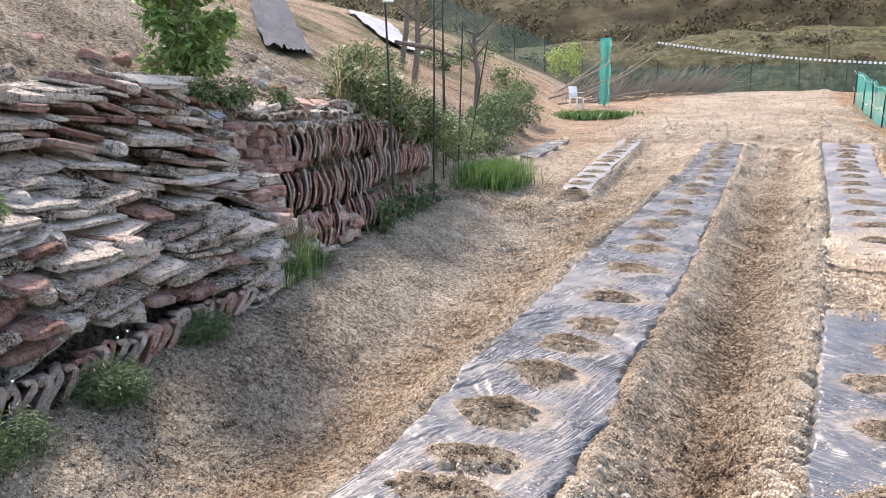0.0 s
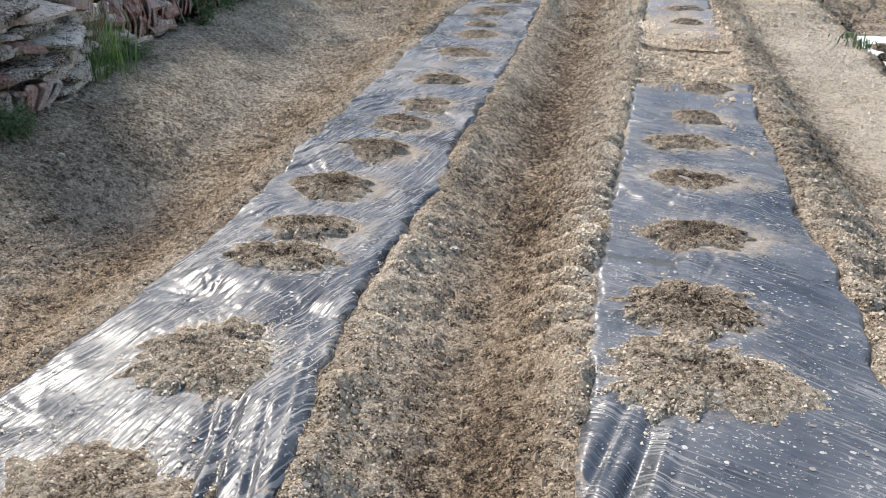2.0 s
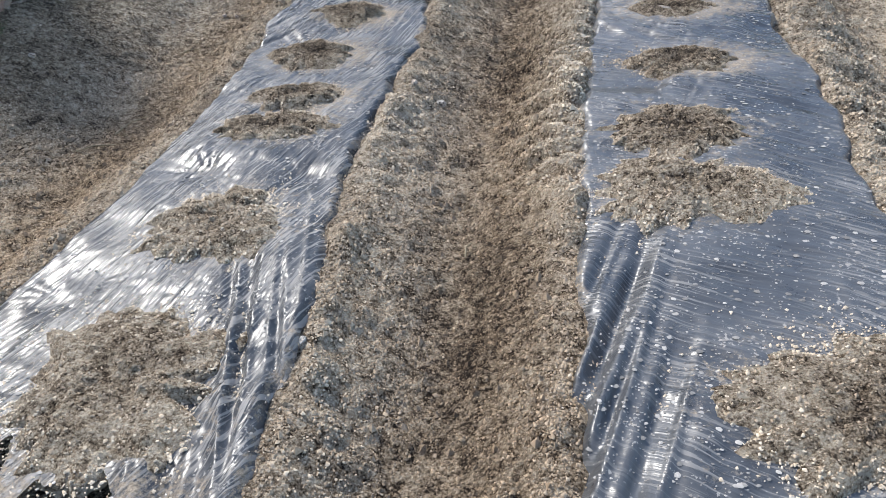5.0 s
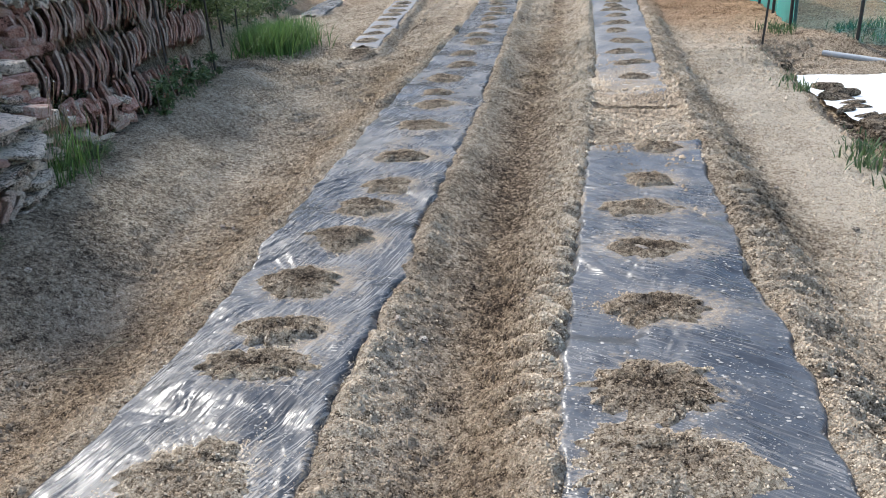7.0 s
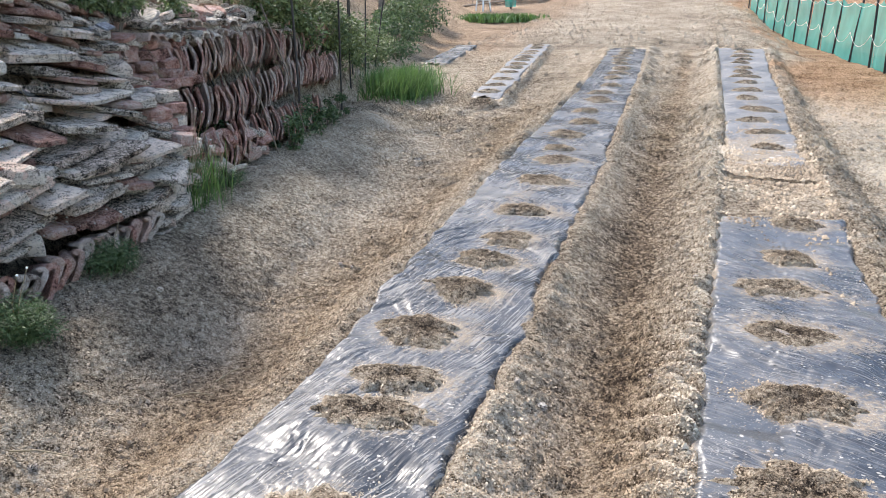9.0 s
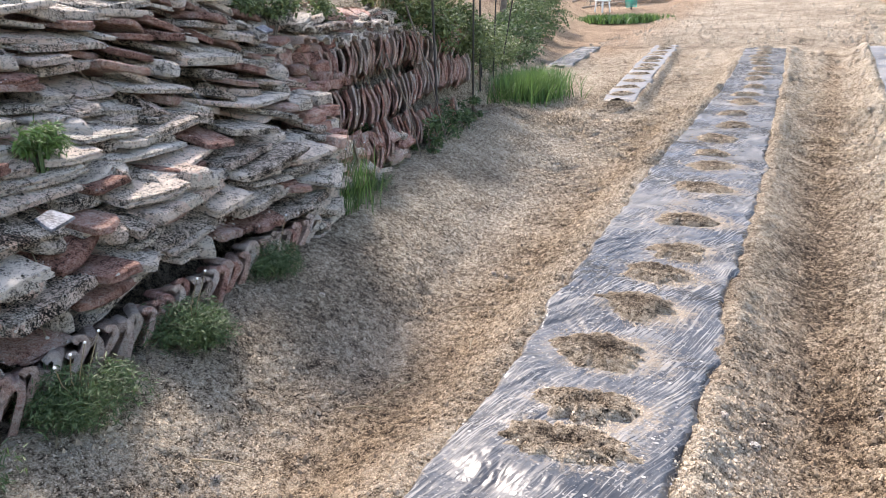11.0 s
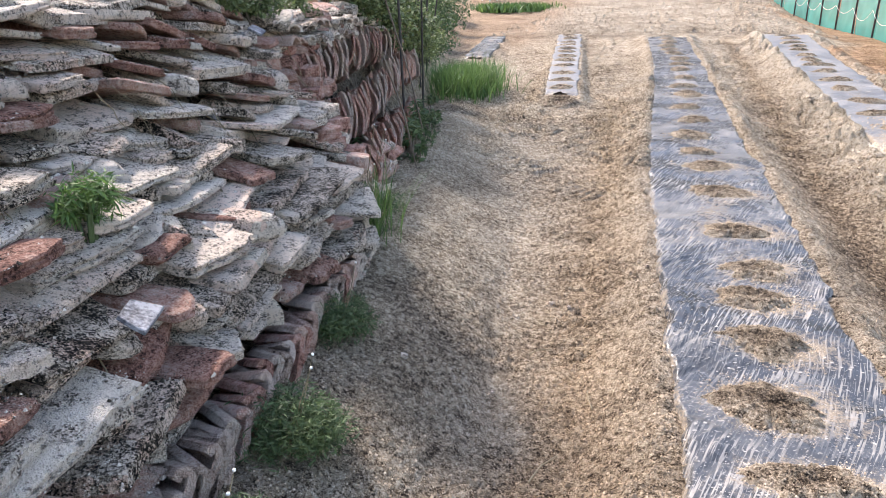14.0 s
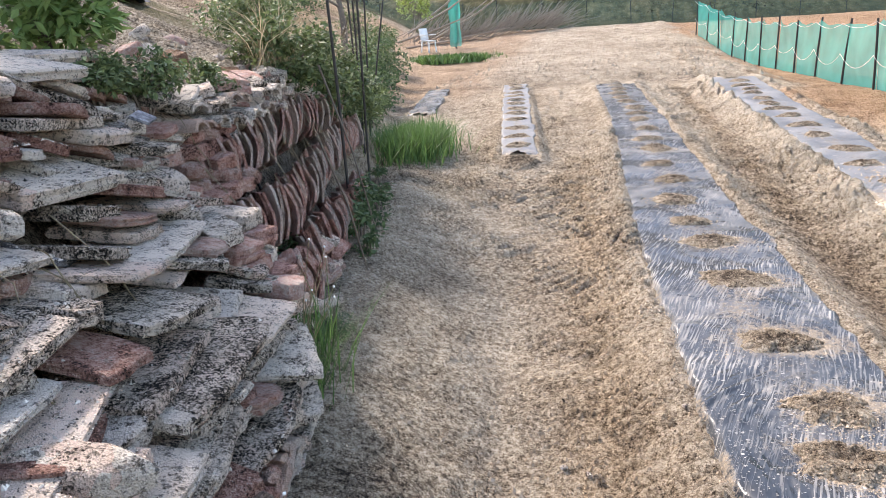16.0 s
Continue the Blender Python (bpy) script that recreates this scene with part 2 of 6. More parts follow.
M["clay"] = stone_material("red_clay", [(0.2, (0.05, 0.028, 0.018)), (0.35, (0.16, 0.08, 0.046)), (0.48, (0.27, 0.15, 0.09)), (0.7, (0.42, 0.28, 0.19))], [(0.0, (1.0, 1.0, 1.0)), (1.0, (0.95, 0.9, 0.85))], 0.3)
M["rod"] = material("rusty_rod", [(0.3, (0.018, 0.017, 0.016)), (0.7, (0.05, 0.042, 0.036))], 20, 5, 0.6, 0.2)
M["bark"] = material("bark", [(0.3, (0.07, 0.055, 0.043)), (0.7, (0.22, 0.18, 0.145))], 14, 8, 0.9, 0.8, 50)
M["deadwood"] = material("bleached_wood", [(0.3, (0.17, 0.13, 0.1)), (0.7, (0.4, 0.34, 0.28))], 12, 8, 0.9, 0.6, 50)
M["white"] = material("white_plastic", [(0.3, (0.7, 0.7, 0.69)), (0.7, (0.82, 0.82, 0.8))], 5, 4, 0.35, 0.15, 9.0)
M["pvc"] = material("grey_pvc", [(0.3, (0.3, 0.3, 0.3)), (0.7, (0.46, 0.46, 0.45))], 4, 6, 0.55, 0.1, 30)
M["cover"] = material("ground_cover", [(0.3, (0.075, 0.075, 0.08)), (0.7, (0.13, 0.13, 0.14))], 3, 8, 0.98, 0.5, 12.0, spec=0.02)
M["pale"] = material("pale_fabric", [(0.3, (0.19, 0.195, 0.205)), (0.7, (0.31, 0.315, 0.33))], 5, 6, 0.8, 0.4, 12.0)


def film_material(name, turn, low, high, wrinkled=0.5, streaks=0.6, gloss=0.42):
    """Black mulch film: glossy, drawn into fine wrinkles that run one way (turn, degrees), with dust and painted glints
    along them.
    """
    m = bpy.data.materials.new(name)
    m.use_nodes = True
    n, l = m.node_tree.nodes, m.node_tree.links
    calc, noisy, remap, attr, blend = node_tools(n, l)
    b = n["Principled BSDF"]
    b.inputs["Specular IOR Level"].default_value = gloss
    co = n.new("ShaderNodeNewGeometry").outputs["Position"]
    warp = n.new("ShaderNodeTexNoise")
    warp.inputs["Scale"].default_value, warp.inputs["Detail"].default_value = 1.7, 1.0
    l.new(co, warp.inputs["Vector"])
    bent = n.new("ShaderNodeVectorMath")
    bent.operation = "MULTIPLY_ADD"
    l.new(warp.outputs["Color"], bent.inputs[0])
    bent.inputs[1].default_value = (0.12, 0.12, 0.0)
    l.new(co, bent.inputs[2])
    spin = n.new("ShaderNodeVectorRotate")
    spin.rotation_type = "Z_AXIS"
    spin.inputs["Angle"].default_value = -radians(turn)
    l.new(bent.outputs[0], spin.inputs["Vector"])

    def drawn(along, across, detail):
        mp = n.new("ShaderNodeMapping")
        mp.inputs["Scale"].default_value = (along, across, 1.0)
        l.new(spin.outputs[0], mp.inputs["Vector"])
        return noisy(mp.outputs[0], 1.0, detail, 0.55)
    coarse, fine = drawn(3.0, 42.0, 3.0), drawn(6.0, 120.0, 3.0)
    ridge = calc("SUBTRACT", 1.0, calc("MULTIPLY", calc("ABSOLUTE", calc("SUBTRACT", coarse, 0.5)), 5.0))
    where = remap(noisy(co, 3.6, 3.0), 0.38, 0.6, 0.25, 1.0)
    h = calc("MULTIPLY_ADD", fine, 0.5, calc("MULTIPLY", ridge, 0.55))
    h = calc("MULTIPLY", h, where)
    h = calc("MULTIPLY_ADD", noisy(co, 22.0, 2.0), 0.12, h)
    bp = n.new("ShaderNodeBump")
    bp.inputs["Strength"].default_value, bp.inputs["Distance"].default_value = wrinkled, 0.009
    l.new(h, bp.inputs["Height"])
    l.new(bp.outputs[0], b.inputs["Normal"])
    area = noisy(co, 2.6, 5.0, 0.65)
    haze = remap(area, 0.32, 0.7, low, high)
    # pale streaks on the wrinkles: dust, with their glints painted in
    streak = calc("MULTIPLY", remap(calc("MULTIPLY_ADD", area, 0.25, fine), 0.65, 0.7, 0.0, streaks), where)
    specks = calc("MULTIPLY_ADD", area, 0.45, noisy(co, 95.0, 3.0, 0.6))
    dust = calc("MAXIMUM", calc("MAXIMUM", haze, streak), remap(specks, 0.86, 0.9, 0.0, 0.55))
    base = ramp_of(n, l, area, [(0.3, (0.012, 0.016, 0.022)), (0.7, (0.034, 0.041, 0.05))])
    col = blend(dust, base, (0.46, 0.43, 0.39))
    # soil washed on to the film
    wash = remap(calc("MULTIPLY_ADD", attr("wash"), 0.27, noisy(co, 38.0, 8.0, 0.85)), 0.68, 0.8, 0.0, 0.9)
    grain = ramp_of(n, l, noisy(co, 170.0, 3.0, 0.7), [(0.3, (0.1, 0.078, 0.055)), (0.7, (0.4, 0.325, 0.24))])
    col = blend(wash, col, grain)
    l.new(col, b.inputs["Base Color"])
    l.new(remap(calc("MAXIMUM", dust, wash), 0.0, 0.6, 0.2, 0.9), b.inputs["Roughness"])
    return m


M["film"] = film_material("black_mulch_film", 73.0, 0.02, 0.1, 0.42, gloss=0.25)
M["film_slack"] = film_material("slack_mulch_film", -24.0, 0.03, 0.13, 0.34, 0.3, gloss=0.5)
M["dusty_film"] = film_material("dusty_mulch_film", 60.0, 0.1, 0.4)


def crumb_material(name, cols, spread=0.26):
    """Crumbs that take their tone from the mesh, each a little lighter or darker than its neighbours."""
    m = bpy.data.materials.new(name)
    m.use_nodes = True
    n, l = m.node_tree.nodes, m.node_tree.links
    calc, noisy, remap, attr, blend = node_tools(n, l)
    b = n["Principled BSDF"]
    b.inputs["Roughness"].default_value, b.inputs["Specular IOR Level"].default_value = 0.95, 0.1
    geo = n.new("ShaderNodeNewGeometry")
    v = calc("MULTIPLY_ADD", attr("tone"), 0.3, 0.5)
    v = calc("MULTIPLY_ADD", calc("SUBTRACT", geo.outputs["Random Per Island"], 0.5), spread, v)
    v = calc("MULTIPLY_ADD", calc("SUBTRACT", noisy(geo.outputs["Position"], 260.0, 3.0), 0.5), 0.4, v)
    col = blend(calc("MAXIMUM", attr("ash"), 0.0), ramp_of(n, l, v, cols), (0.91, 0.94, 0.97), "MULTIPLY")
    col = blend(calc("MAXIMUM", calc("MULTIPLY", attr("ash"), -1.0), 0.0), col, (1.0, 0.87, 0.72), "MULTIPLY")
    l.new(col, b.inputs["Base Color"])
    return m


M["crumb"] = crumb_material("soil_crumb", SOIL)
M["grit"] = crumb_material("stone_grit", [(0.0, (0.02, 0.017, 0.014)), (0.3, (0.08, 0.068, 0.055)), (0.5, (0.34, 0.295, 0.245)), (1.0, (0.78, 0.71, 0.62))], 1.0)
M["spot"] = crumb_material("dried_splash", [(0.0, (0.12, 0.115, 0.11)), (0.5, (0.25, 0.235, 0.215)), (1.0, (0.46, 0.43, 0.39))], 0.8)


def leaf_material(name, dark, light, scale=3.0, through_light=0.35):
    m = bpy.data.materials.new(name)
    m.use_nodes = True
    n, l = m.node_tree.nodes, m.node_tree.links
    b = n["Principled BSDF"]
    b.inputs["Roughness"].default_value, b.inputs["Specular IOR Level"].default_value = 0.55, 0.3
    geo = n.new("ShaderNodeNewGeometry")
    noi = n.new("ShaderNodeTexNoise")
    noi.inputs["Scale"].default_value = scale
    l.new(n.new("ShaderNodeTexCoord").outputs["Object"], noi.inputs["Vector"])
    mixf = n.new("ShaderNodeMix")
    mixf.inputs[0].default_value = 0.6
    l.new(noi.outputs[0], mixf.inputs[2])
    l.new(geo.outputs["Random Per Island"], mixf.inputs[3])
    ramp = n.new("ShaderNodeValToRGB")
    ramp.color_ramp.elements[0].color, ramp.color_ramp.elements[1].color = (*dark, 1), (*light, 1)
    ramp.color_ramp.elements[0].position, ramp.color_ramp.elements[1].position = 0.2, 0.85
    l.new(mixf.outputs[0], ramp.inputs[0])
    l.new(ramp.outputs[0], b.inputs["Base Color"])
    tr = n.new("ShaderNodeBsdfTranslucent")
    l.new(ramp.outputs[0], tr.inputs[0])
    ms = n.new("ShaderNodeMixShader")
    ms.inputs[0].default_value = through_light
    l.new(b.outputs[0], ms.inputs[1])
    l.new(tr.outputs[0], ms.inputs[2])
    l.new(ms.outputs[0], n["Material Output"].inputs[0])
    return m


M["grass"] = leaf_material("grass_blades", (0.045, 0.095, 0.025), (0.14, 0.24, 0.07))
M["weed"] = leaf_material("weed_leaves", (0.035, 0.065, 0.026), (0.12, 0.175, 0.07))
M["leaf"] = leaf_material("bush_leaves", (0.05, 0.078, 0.03), (0.2, 0.25, 0.1), 3.0, 0.25)
M["broad"] = leaf_material("broad_leaves", (0.08, 0.145, 0.04), (0.3, 0.42, 0.15), 4.0, 0.35)
M["yleaf"] = leaf_material("young_leaves", (0.14, 0.2, 0.04), (0.42, 0.5, 0.16))
M["straw"] = leaf_material("dry_straw", (0.2, 0.15, 0.09), (0.46, 0.38, 0.25))
M["scrub"] = crumb_material("hill_scrub", [(0.0, (0.025, 0.02, 0.012)), (0.3, (0.075, 0.055, 0.034)), (0.55, (0.1, 0.1, 0.045)), (0.8, (0.17, 0.15, 0.075)), (1.0, (0.3, 0.25, 0.16))], 0.3)


def net_material(name, rgb, cover):
    m = bpy.data.materials.new(name)
    m.use_nodes = True
    n, l = m.node_tree.nodes, m.node_tree.links
    b = n["Principled BSDF"]
    noi = n.new("ShaderNodeTexNoise")
    noi.inputs["Scale"].default_value, noi.inputs["Detail"].default_value = 2.2, 6.0
    l.new(n.new("ShaderNodeTexCoord").outputs["Object"], noi.inputs["Vector"])
    ramp = n.new("ShaderNodeValToRGB")
    ramp.color_ramp.elements[0].color = (*[c * 0.6 for c in rgb], 1)
    ramp.color_ramp.elements[1].color = (*[min(1, c * 1.35) for c in rgb], 1)
    l.new(noi.outputs[0], ramp.inputs[0])
    l.new(ramp.outputs[0], b.inputs["Base Color"])
    b.inputs["Roughness"].default_value = 0.6
    tr = n.new("ShaderNodeBsdfTranslucent")
    l.new(ramp.outputs[0], tr.inputs[0])
    m1 = n.new("ShaderNodeMixShader")
    m1.inputs[0].default_value = 0.5
    l.new(b.outputs[0], m1.inputs[1])
    l.new(tr.outputs[0], m1.inputs[2])
    hole = n.new("ShaderNodeBsdfTransparent")
    ms = n.new("ShaderNodeMixShader")
    ms.inputs[0].default_value = cover
    l.new(hole.outputs[0], ms.inputs[1])
    l.new(m1.outputs[0], ms.inputs[2])
    l.new(ms.outputs[0], n["Material Output"].inputs[0])
    return m


M["net"] = net_material("teal_net", (0.045, 0.44, 0.37), 0.62)
M["thin_net"] = net_material("thin_teal_net", (0.045, 0.4, 0.34), 0.22)
M["backnet"] = net_material("dark_teal_net", (0.03, 0.13, 0.125), 0.26)


# ---- mesh helpers ----
def mesh_object(name, verts, faces, mat, parent=None, label="", smooth=True):
    me = bpy.data.meshes.new(name)
    me.from_pydata([tuple(v) for v in verts], [], [tuple(f) for f in faces])
    me.materials.append(mat)
    if smooth:
        me.polygons.foreach_set("use_smooth", [True] * len(me.polygons))
    me.update()
    ob = new(name, me)
    if parent:
        ob.parent = parent
    if label:
        tagged(ob, label)
    return ob


def piece(name, me, parent, m):
    """One more piece on a shared mesh, at the pose m in its parent's space."""
    ob = new(name, me)
    ob.parent = parent
    ob.matrix_basis = m
    return ob


def part(name, bm, mat, parent, label="", smooth=True):
    me = bpy.data.meshes.new(name)
    bm.to_mesh(me)
    bm.free()
    me.materials.append(mat)
    if smooth:
        me.polygons.foreach_set("use_smooth", [True] * len(me.polygons))
    ob = new(name, me)
    ob.parent = parent
    if label:
        tagged(ob, label)
    return ob


def hash2(ix, iy, seed):
    v = np.sin(ix * 127.1 + iy * 311.7 + seed * 74.7) * 43758.5453
    return v - np.floor(v)


def noise2(x, y, seed=0):
    """Smooth value noise of arrays, 0 to 1."""
    x, y = np.asarray(x, float), np.asarray(y, float)
    ix, iy = np.floor(x), np.floor(y)
    fx, fy = x - ix, y - iy
    fx, fy = fx * fx * (3 - 2 * fx), fy * fy * (3 - 2 * fy)
    a, b = hash2(ix, iy, seed), hash2(ix + 1, iy, seed)
    c, d = hash2(ix, iy + 1, seed), hash2(ix + 1, iy + 1, seed)
    return (a * (1 - fx) + b * fx) * (1 - fy) + (c * (1 - fx) + d * fx) * fy


def fbm(x, y, octaves=4, seed=0):
    s, a, t = 0, 0.5, 0
    for k in range(octaves):
        s = s + a * noise2(x * 2 ** k + 17 * k, y * 2 ** k - 9 * k, seed + k)
        t += a
        a *= 0.55
    return s / t


def domes(x, y, cell, seed, share=1.0):
    """Rounded crumbs packed on a jittered grid of that cell size: 0 between them, up to 1 on the largest."""
    u, v = np.asarray(x, float) / cell, np.asarray(y, float) / cell
    iu, iv = np.floor(u), np.floor(v)
    best = np.zeros_like(u)
    for du in (-1, 0, 1):
        for dv in (-1, 0, 1):
            a, b = iu + du, iv + dv
            r = 0.35 + 0.5 * hash2(a, b, seed + 3)
            d2 = ((u - a - 0.15 - 0.7 * hash2(a, b, seed)) ** 2 + (v - b - 0.15 - 0.7 * hash2(a, b, seed + 1)) ** 2) / r ** 2
            best = np.maximum(best, np.sqrt(np.clip(1 - d2, 0, 1)) * r / 0.85 * (hash2(a, b, seed + 2) < share))
    return best


def step(v):
    v = np.clip(v, 0, 1)
    return v * v * (3 - 2 * v)


def along(pairs):
    xs, ys = zip(*pairs)
    return lambda y: np.interp(y, xs, ys)


# ---- the lie of the land ----
field = along([(-60, 0), (8, 0), (17.5, 0.19), (26, 0.62), (30, 0.95), (36, 1.34), (39, 1.36), (40, 1.0), (43, 1.0), (46, 3.4), (49.5, 4.85), (56, 5.1), (66, 12), (95, 31), (180, 46)])
wall_x = along([(-60, -2.3), (0.6, -2.3), (3.5, -2.71), (3.8, -2.84), (4.1, -2.98), (4.6, -3.02), (6, -3.33), (7.9, -3.68), (9, -3.95), (11.4, -4.5), (14, -5.3), (20, -6.6), (28, -8.4), (34, -10), (60, -14)])
wall_lean = along([(-60, 0.6), (3.4, 0.62), (3.8, 0.68), (4.2, 0.6), (5, 0.5), (8.3, 0.5), (10, 1.2), (14, 1.5), (60, 2)])
wall_top = along([(-60, 1.35), (2.5, 1.36), (3.9, 1.46), (4.3, 1.3), (7, 1.27), (8.5, 1.1), (12, 1.1), (20, 1.5), (28, 2.0), (34, 2.2), (60, 3)])
wall_foot = along([(-60, 0.22), (6.4, 0.22), (9, 0.12), (13, 0.08), (20, 0.3), (28, 0.85), (34, 1.3), (60, 2)])
bed_l = along([(-60, -0.95), (2.5, -0.98), (6, -1.09), (12, -1.2), (17.6, -1.42)])
bed_l_half = along([(-60, 0.42), (1.1, 0.42), (1.9, 0.35), (2.5, 0.34), (6, 0.42), (12, 0.38), (17.6, 0.42)])
bed_r = along([(-60, 0.38), (2.5, 0.38), (5, 0.5), (8.5, 0.62), (17.5, 0.9)])
bed_r_half = along([(-60, 0.36), (2.5, 0.37), (8.5, 0.34), (17.5, 0.48)])


def side_bed(y):
    return -2.6 - 0.11 * (y - 9.4)


def path_edge(y):
    return 1.56 + 0.062 * y + 0.12 * (fbm(y * 2.2, y * 0, 3, 12) - 0.5)


def bump_of(x, centre, half, shoulder=0.16):
    return step((half + shoulder - np.abs(x - centre)) / shoulder)


def smooth_land(x, y):
    x, y = np.asarray(x, float), np.asarray(y, float)
    g = field(y)
    on = step((y + 3) / 2) * step((18.6 - y) / 0.8)
    beds = bump_of(x, bed_l(y), bed_l_half(y), 0.36) + bump_of(x, bed_r(y), bed_r_half(y), 0.36)
    third = bump_of(x, side_bed(y), 0.24) * step((y - 9.2) / 0.4)
    fourth = bump_of(x, -4.65 - 0.13 * (y - 13.3), 0.25) * step((y - 13.0) / 0.4)
    g = g + on * (0.11 * (beds + third + fourth) - 0.02)
    g = g - (0.04 * np.exp(-((x + 1.95) / 0.35) ** 2) + 0.02 * np.exp(-((x + 2.0 + 0.12 * (y - 3) - 0.3 * (noise2(y * 1.3, y * 0, 5) - 0.5)) / 0.1) ** 2)) * step((10 - y) / 4)
    # tilled plot past the beds, a little raised
    plot = step((y - 18.9) / 0.5) * step((38.5 - y) / 1.0) * step((x + 4.6 + 0.12 * (y - 19)) / 0.3) * step((1.6 + 0.0 * y - x) / 0.5)
    g = g + 0.11 * plot
    # lower ground beside the path
    g = g - 0.22 * step((x - path_edge(y)) / 0.26) * step((10.1 - y) / 0.5) * step((y - 3.0) / 1.5)
    g = g - 0.35 * step((x - 1.6) / 0.9) * step((y - 12) / 13) * step((39 - y) / 2)
    # foot of the wall, its face and the bank above it
    wx, top, foot, lean = wall_x(y), wall_top(y), wall_foot(y), wall_lean(y)
    t = step((wx + 0.85 - x) / 0.85)
    g = g * (1 - t) + np.maximum(foot, g) * t
    core = wx - 0.27 * step((10 - y) / 2)
    xt = core - (top - foot) * lean
    face = foot + np.maximum(core - x, 0) / lean
    back = np.maximum(xt - x, 0)
    bank = top + 0.42 * np.minimum(back, 7) + 0.25 * np.maximum(back - 7, 0)
    inside = np.where(x < xt, bank, face)
    out = np.where(x < wx, inside, g)
    return np.where(y > 41, np.maximum(out, field(y)), out)


def raked(x, y, least=0.1):
    """Ridges left by the rake, from -0.6 in the grooves to 0.4 on the crests, fainter here and there."""
    r = np.abs(np.sin(np.pi * (y * 7.5 + np.where(x < -1.2, -4.5, 4.0) * x + 1.9 * fbm(x * 1.6, y * 1.6, 2, 5) + 1.1 * fbm(x * 5, y * 5, 2, 8)))) - 0.6
    return r * np.clip(2.2 * fbm(x * 2, y * 2, 2, 7) - 0.35, least, 1.3) * step((y - 1.3) / 1.2)


def land(x, y):
    x, y = np.asarray(x, float), np.asarray(y, float)
    h = smooth_land(x, y)
    near = np.clip(1.25 - y / 12, 0.15, 1)
    rough = 0.05 * (fbm(x * 2.1, y * 2.1, 4, 3) - 0.5) + 0.03 * near * (1 - 0.4 * step((-1.2 - x) / 0.3)) * (fbm(x * 8, y * 8, 4, 11) - 0.5) + 0.02 * np.clip(1.6 - y / 7, 0, 1) * (fbm(x * 26, y * 26, 3, 13) - 0.5)
    fade = np.clip(1.6 - y / 4, 0, 1)
    rough = rough + fade * 0.013 * domes(x, y, 0.045, 24, 0.3)
    # soil drawn up over the edges of the film
    for bed, half in ((bed_l, bed_l_half), (bed_r, bed_r_half)):
        rough = rough + 0.055 * np.exp(-((np.abs(x - bed(y)) - half(y) - 0.035) / 0.055) ** 2) * np.clip(fbm(x * 6, y * 6, 3, 27) - 0.12, 0, 1) * step((18 - y) / 1)
    # rake marks drawn across the sides of the furrows
    rake = raked(x, y)
    ridge = np.exp(-((x + 0.12 - 0.03 * y) / 0.2) ** 2) * step((y - 1.0) / 2)
    left = np.exp(-((x - bed_l(y) - bed_l_half(y) - 0.07) / 0.08) ** 2) * step((y - 0.5) / 2)
    rough = rough + 0.008 * left + 0.015 * left * (noise2(y * 13 - x * 4, x * 2.2, 19) - 0.5) - 0.012 * np.exp(-((x + 0.33 - 0.01 * y) / 0.13) ** 2)
    outer = np.exp(-((x - bed_r(y) - bed_r_half(y) - 0.16) / 0.12) ** 2) * step((y - 0.5) / 2)
    rough = rough + 0.03 * outer + 0.09 * outer * rake + 0.03 * outer * (noise2(y * 10 + x * 4, x * 2.2, 29) - 0.5)
    rough = rough + 0.015 * ridge + 0.11 * ridge * raked(x, y, 0.6) + 0.02 * ridge * (noise2(y * 11 + x * 5 + 2 * fbm(x * 3, y * 3, 2, 5), x * 2.2, 15) - 0.5)
    drag = step((-1.35 - x) / 0.15) * step((x - wall_x(y) - 0.3) / 0.3) * step((7 - y) / 3)
    rough = rough + 0.015 * drag * (noise2(x * 9 + y * 1.2 + fbm(x * 2, y * 2, 2, 4), y * 1.1, 33) - 0.5) + 0.01 * drag * (noise2(x * 24 + y * 3, y * 2.2, 34) - 0.5)
    side = np.exp(-((x + 1.7) / 0.3) ** 2) * step((y - 1.5) / 1) * step((10 - y) / 3)
    rough = rough + 0.035 * side * rake * step((y - 2.4) / 1.5) + 0.03 * side * (noise2(y * 8 + x * 3 + 2 * fbm(x * 2, y * 2, 2, 8), x * 1.5, 16) - 0.5)
    rows = step((y - 4.5) / 4) * step((18.5 - y) / 1.0) * step((wall_x(y) + 9 - x) / 1.0)
    rough = rough + 0.1 * rows * rake + 0.04 * rows * (noise2(y * 6.5 + x * 2.6 + 1.2 * fbm(x * 1.5, y * 1.5, 2, 9), x * 0.7 + y * 0.3, 17) - 0.5) + 0.05 * rows * (0.25 - np.abs(noise2(y * 9 + x * 3.6 + fbm(x * 2, y * 2, 2, 6), x * 0.9, 18) - 0.5))
    bank = step((wall_x(y) - 0.6 - x) / 0.6)
    rough = rough + bank * (0.2 * (fbm(x * 1.6, y * 1.6, 4, 21) - 0.5) + 0.09 * (fbm(x * 6, y * 6, 3, 23) - 0.5))
    far = step((y - 44) / 10)
    rough = rough + far * 1.5 * (fbm(x * 0.22, y * 0.22, 3, 31) - 0.5)
    covered = np.maximum.reduce([bump_of(x, bed_l(y), bed_l_half(y) - 0.07, 0.06), bump_of(x, bed_r(y), bed_r_half(y) - 0.07, 0.06) * (1 - step((y - 5.1) / 0.3) * step((6.1 - y) / 0.3)),
                                 bump_of(x, side_bed(y), 0.18, 0.06) * (y > 9.6), bump_of(x, -4.65 - 0.13 * (y - 13.3), 0.2, 0.06) * (y > 13.5)])
    covered = covered * (y > 0.4) * (y < 18.1)
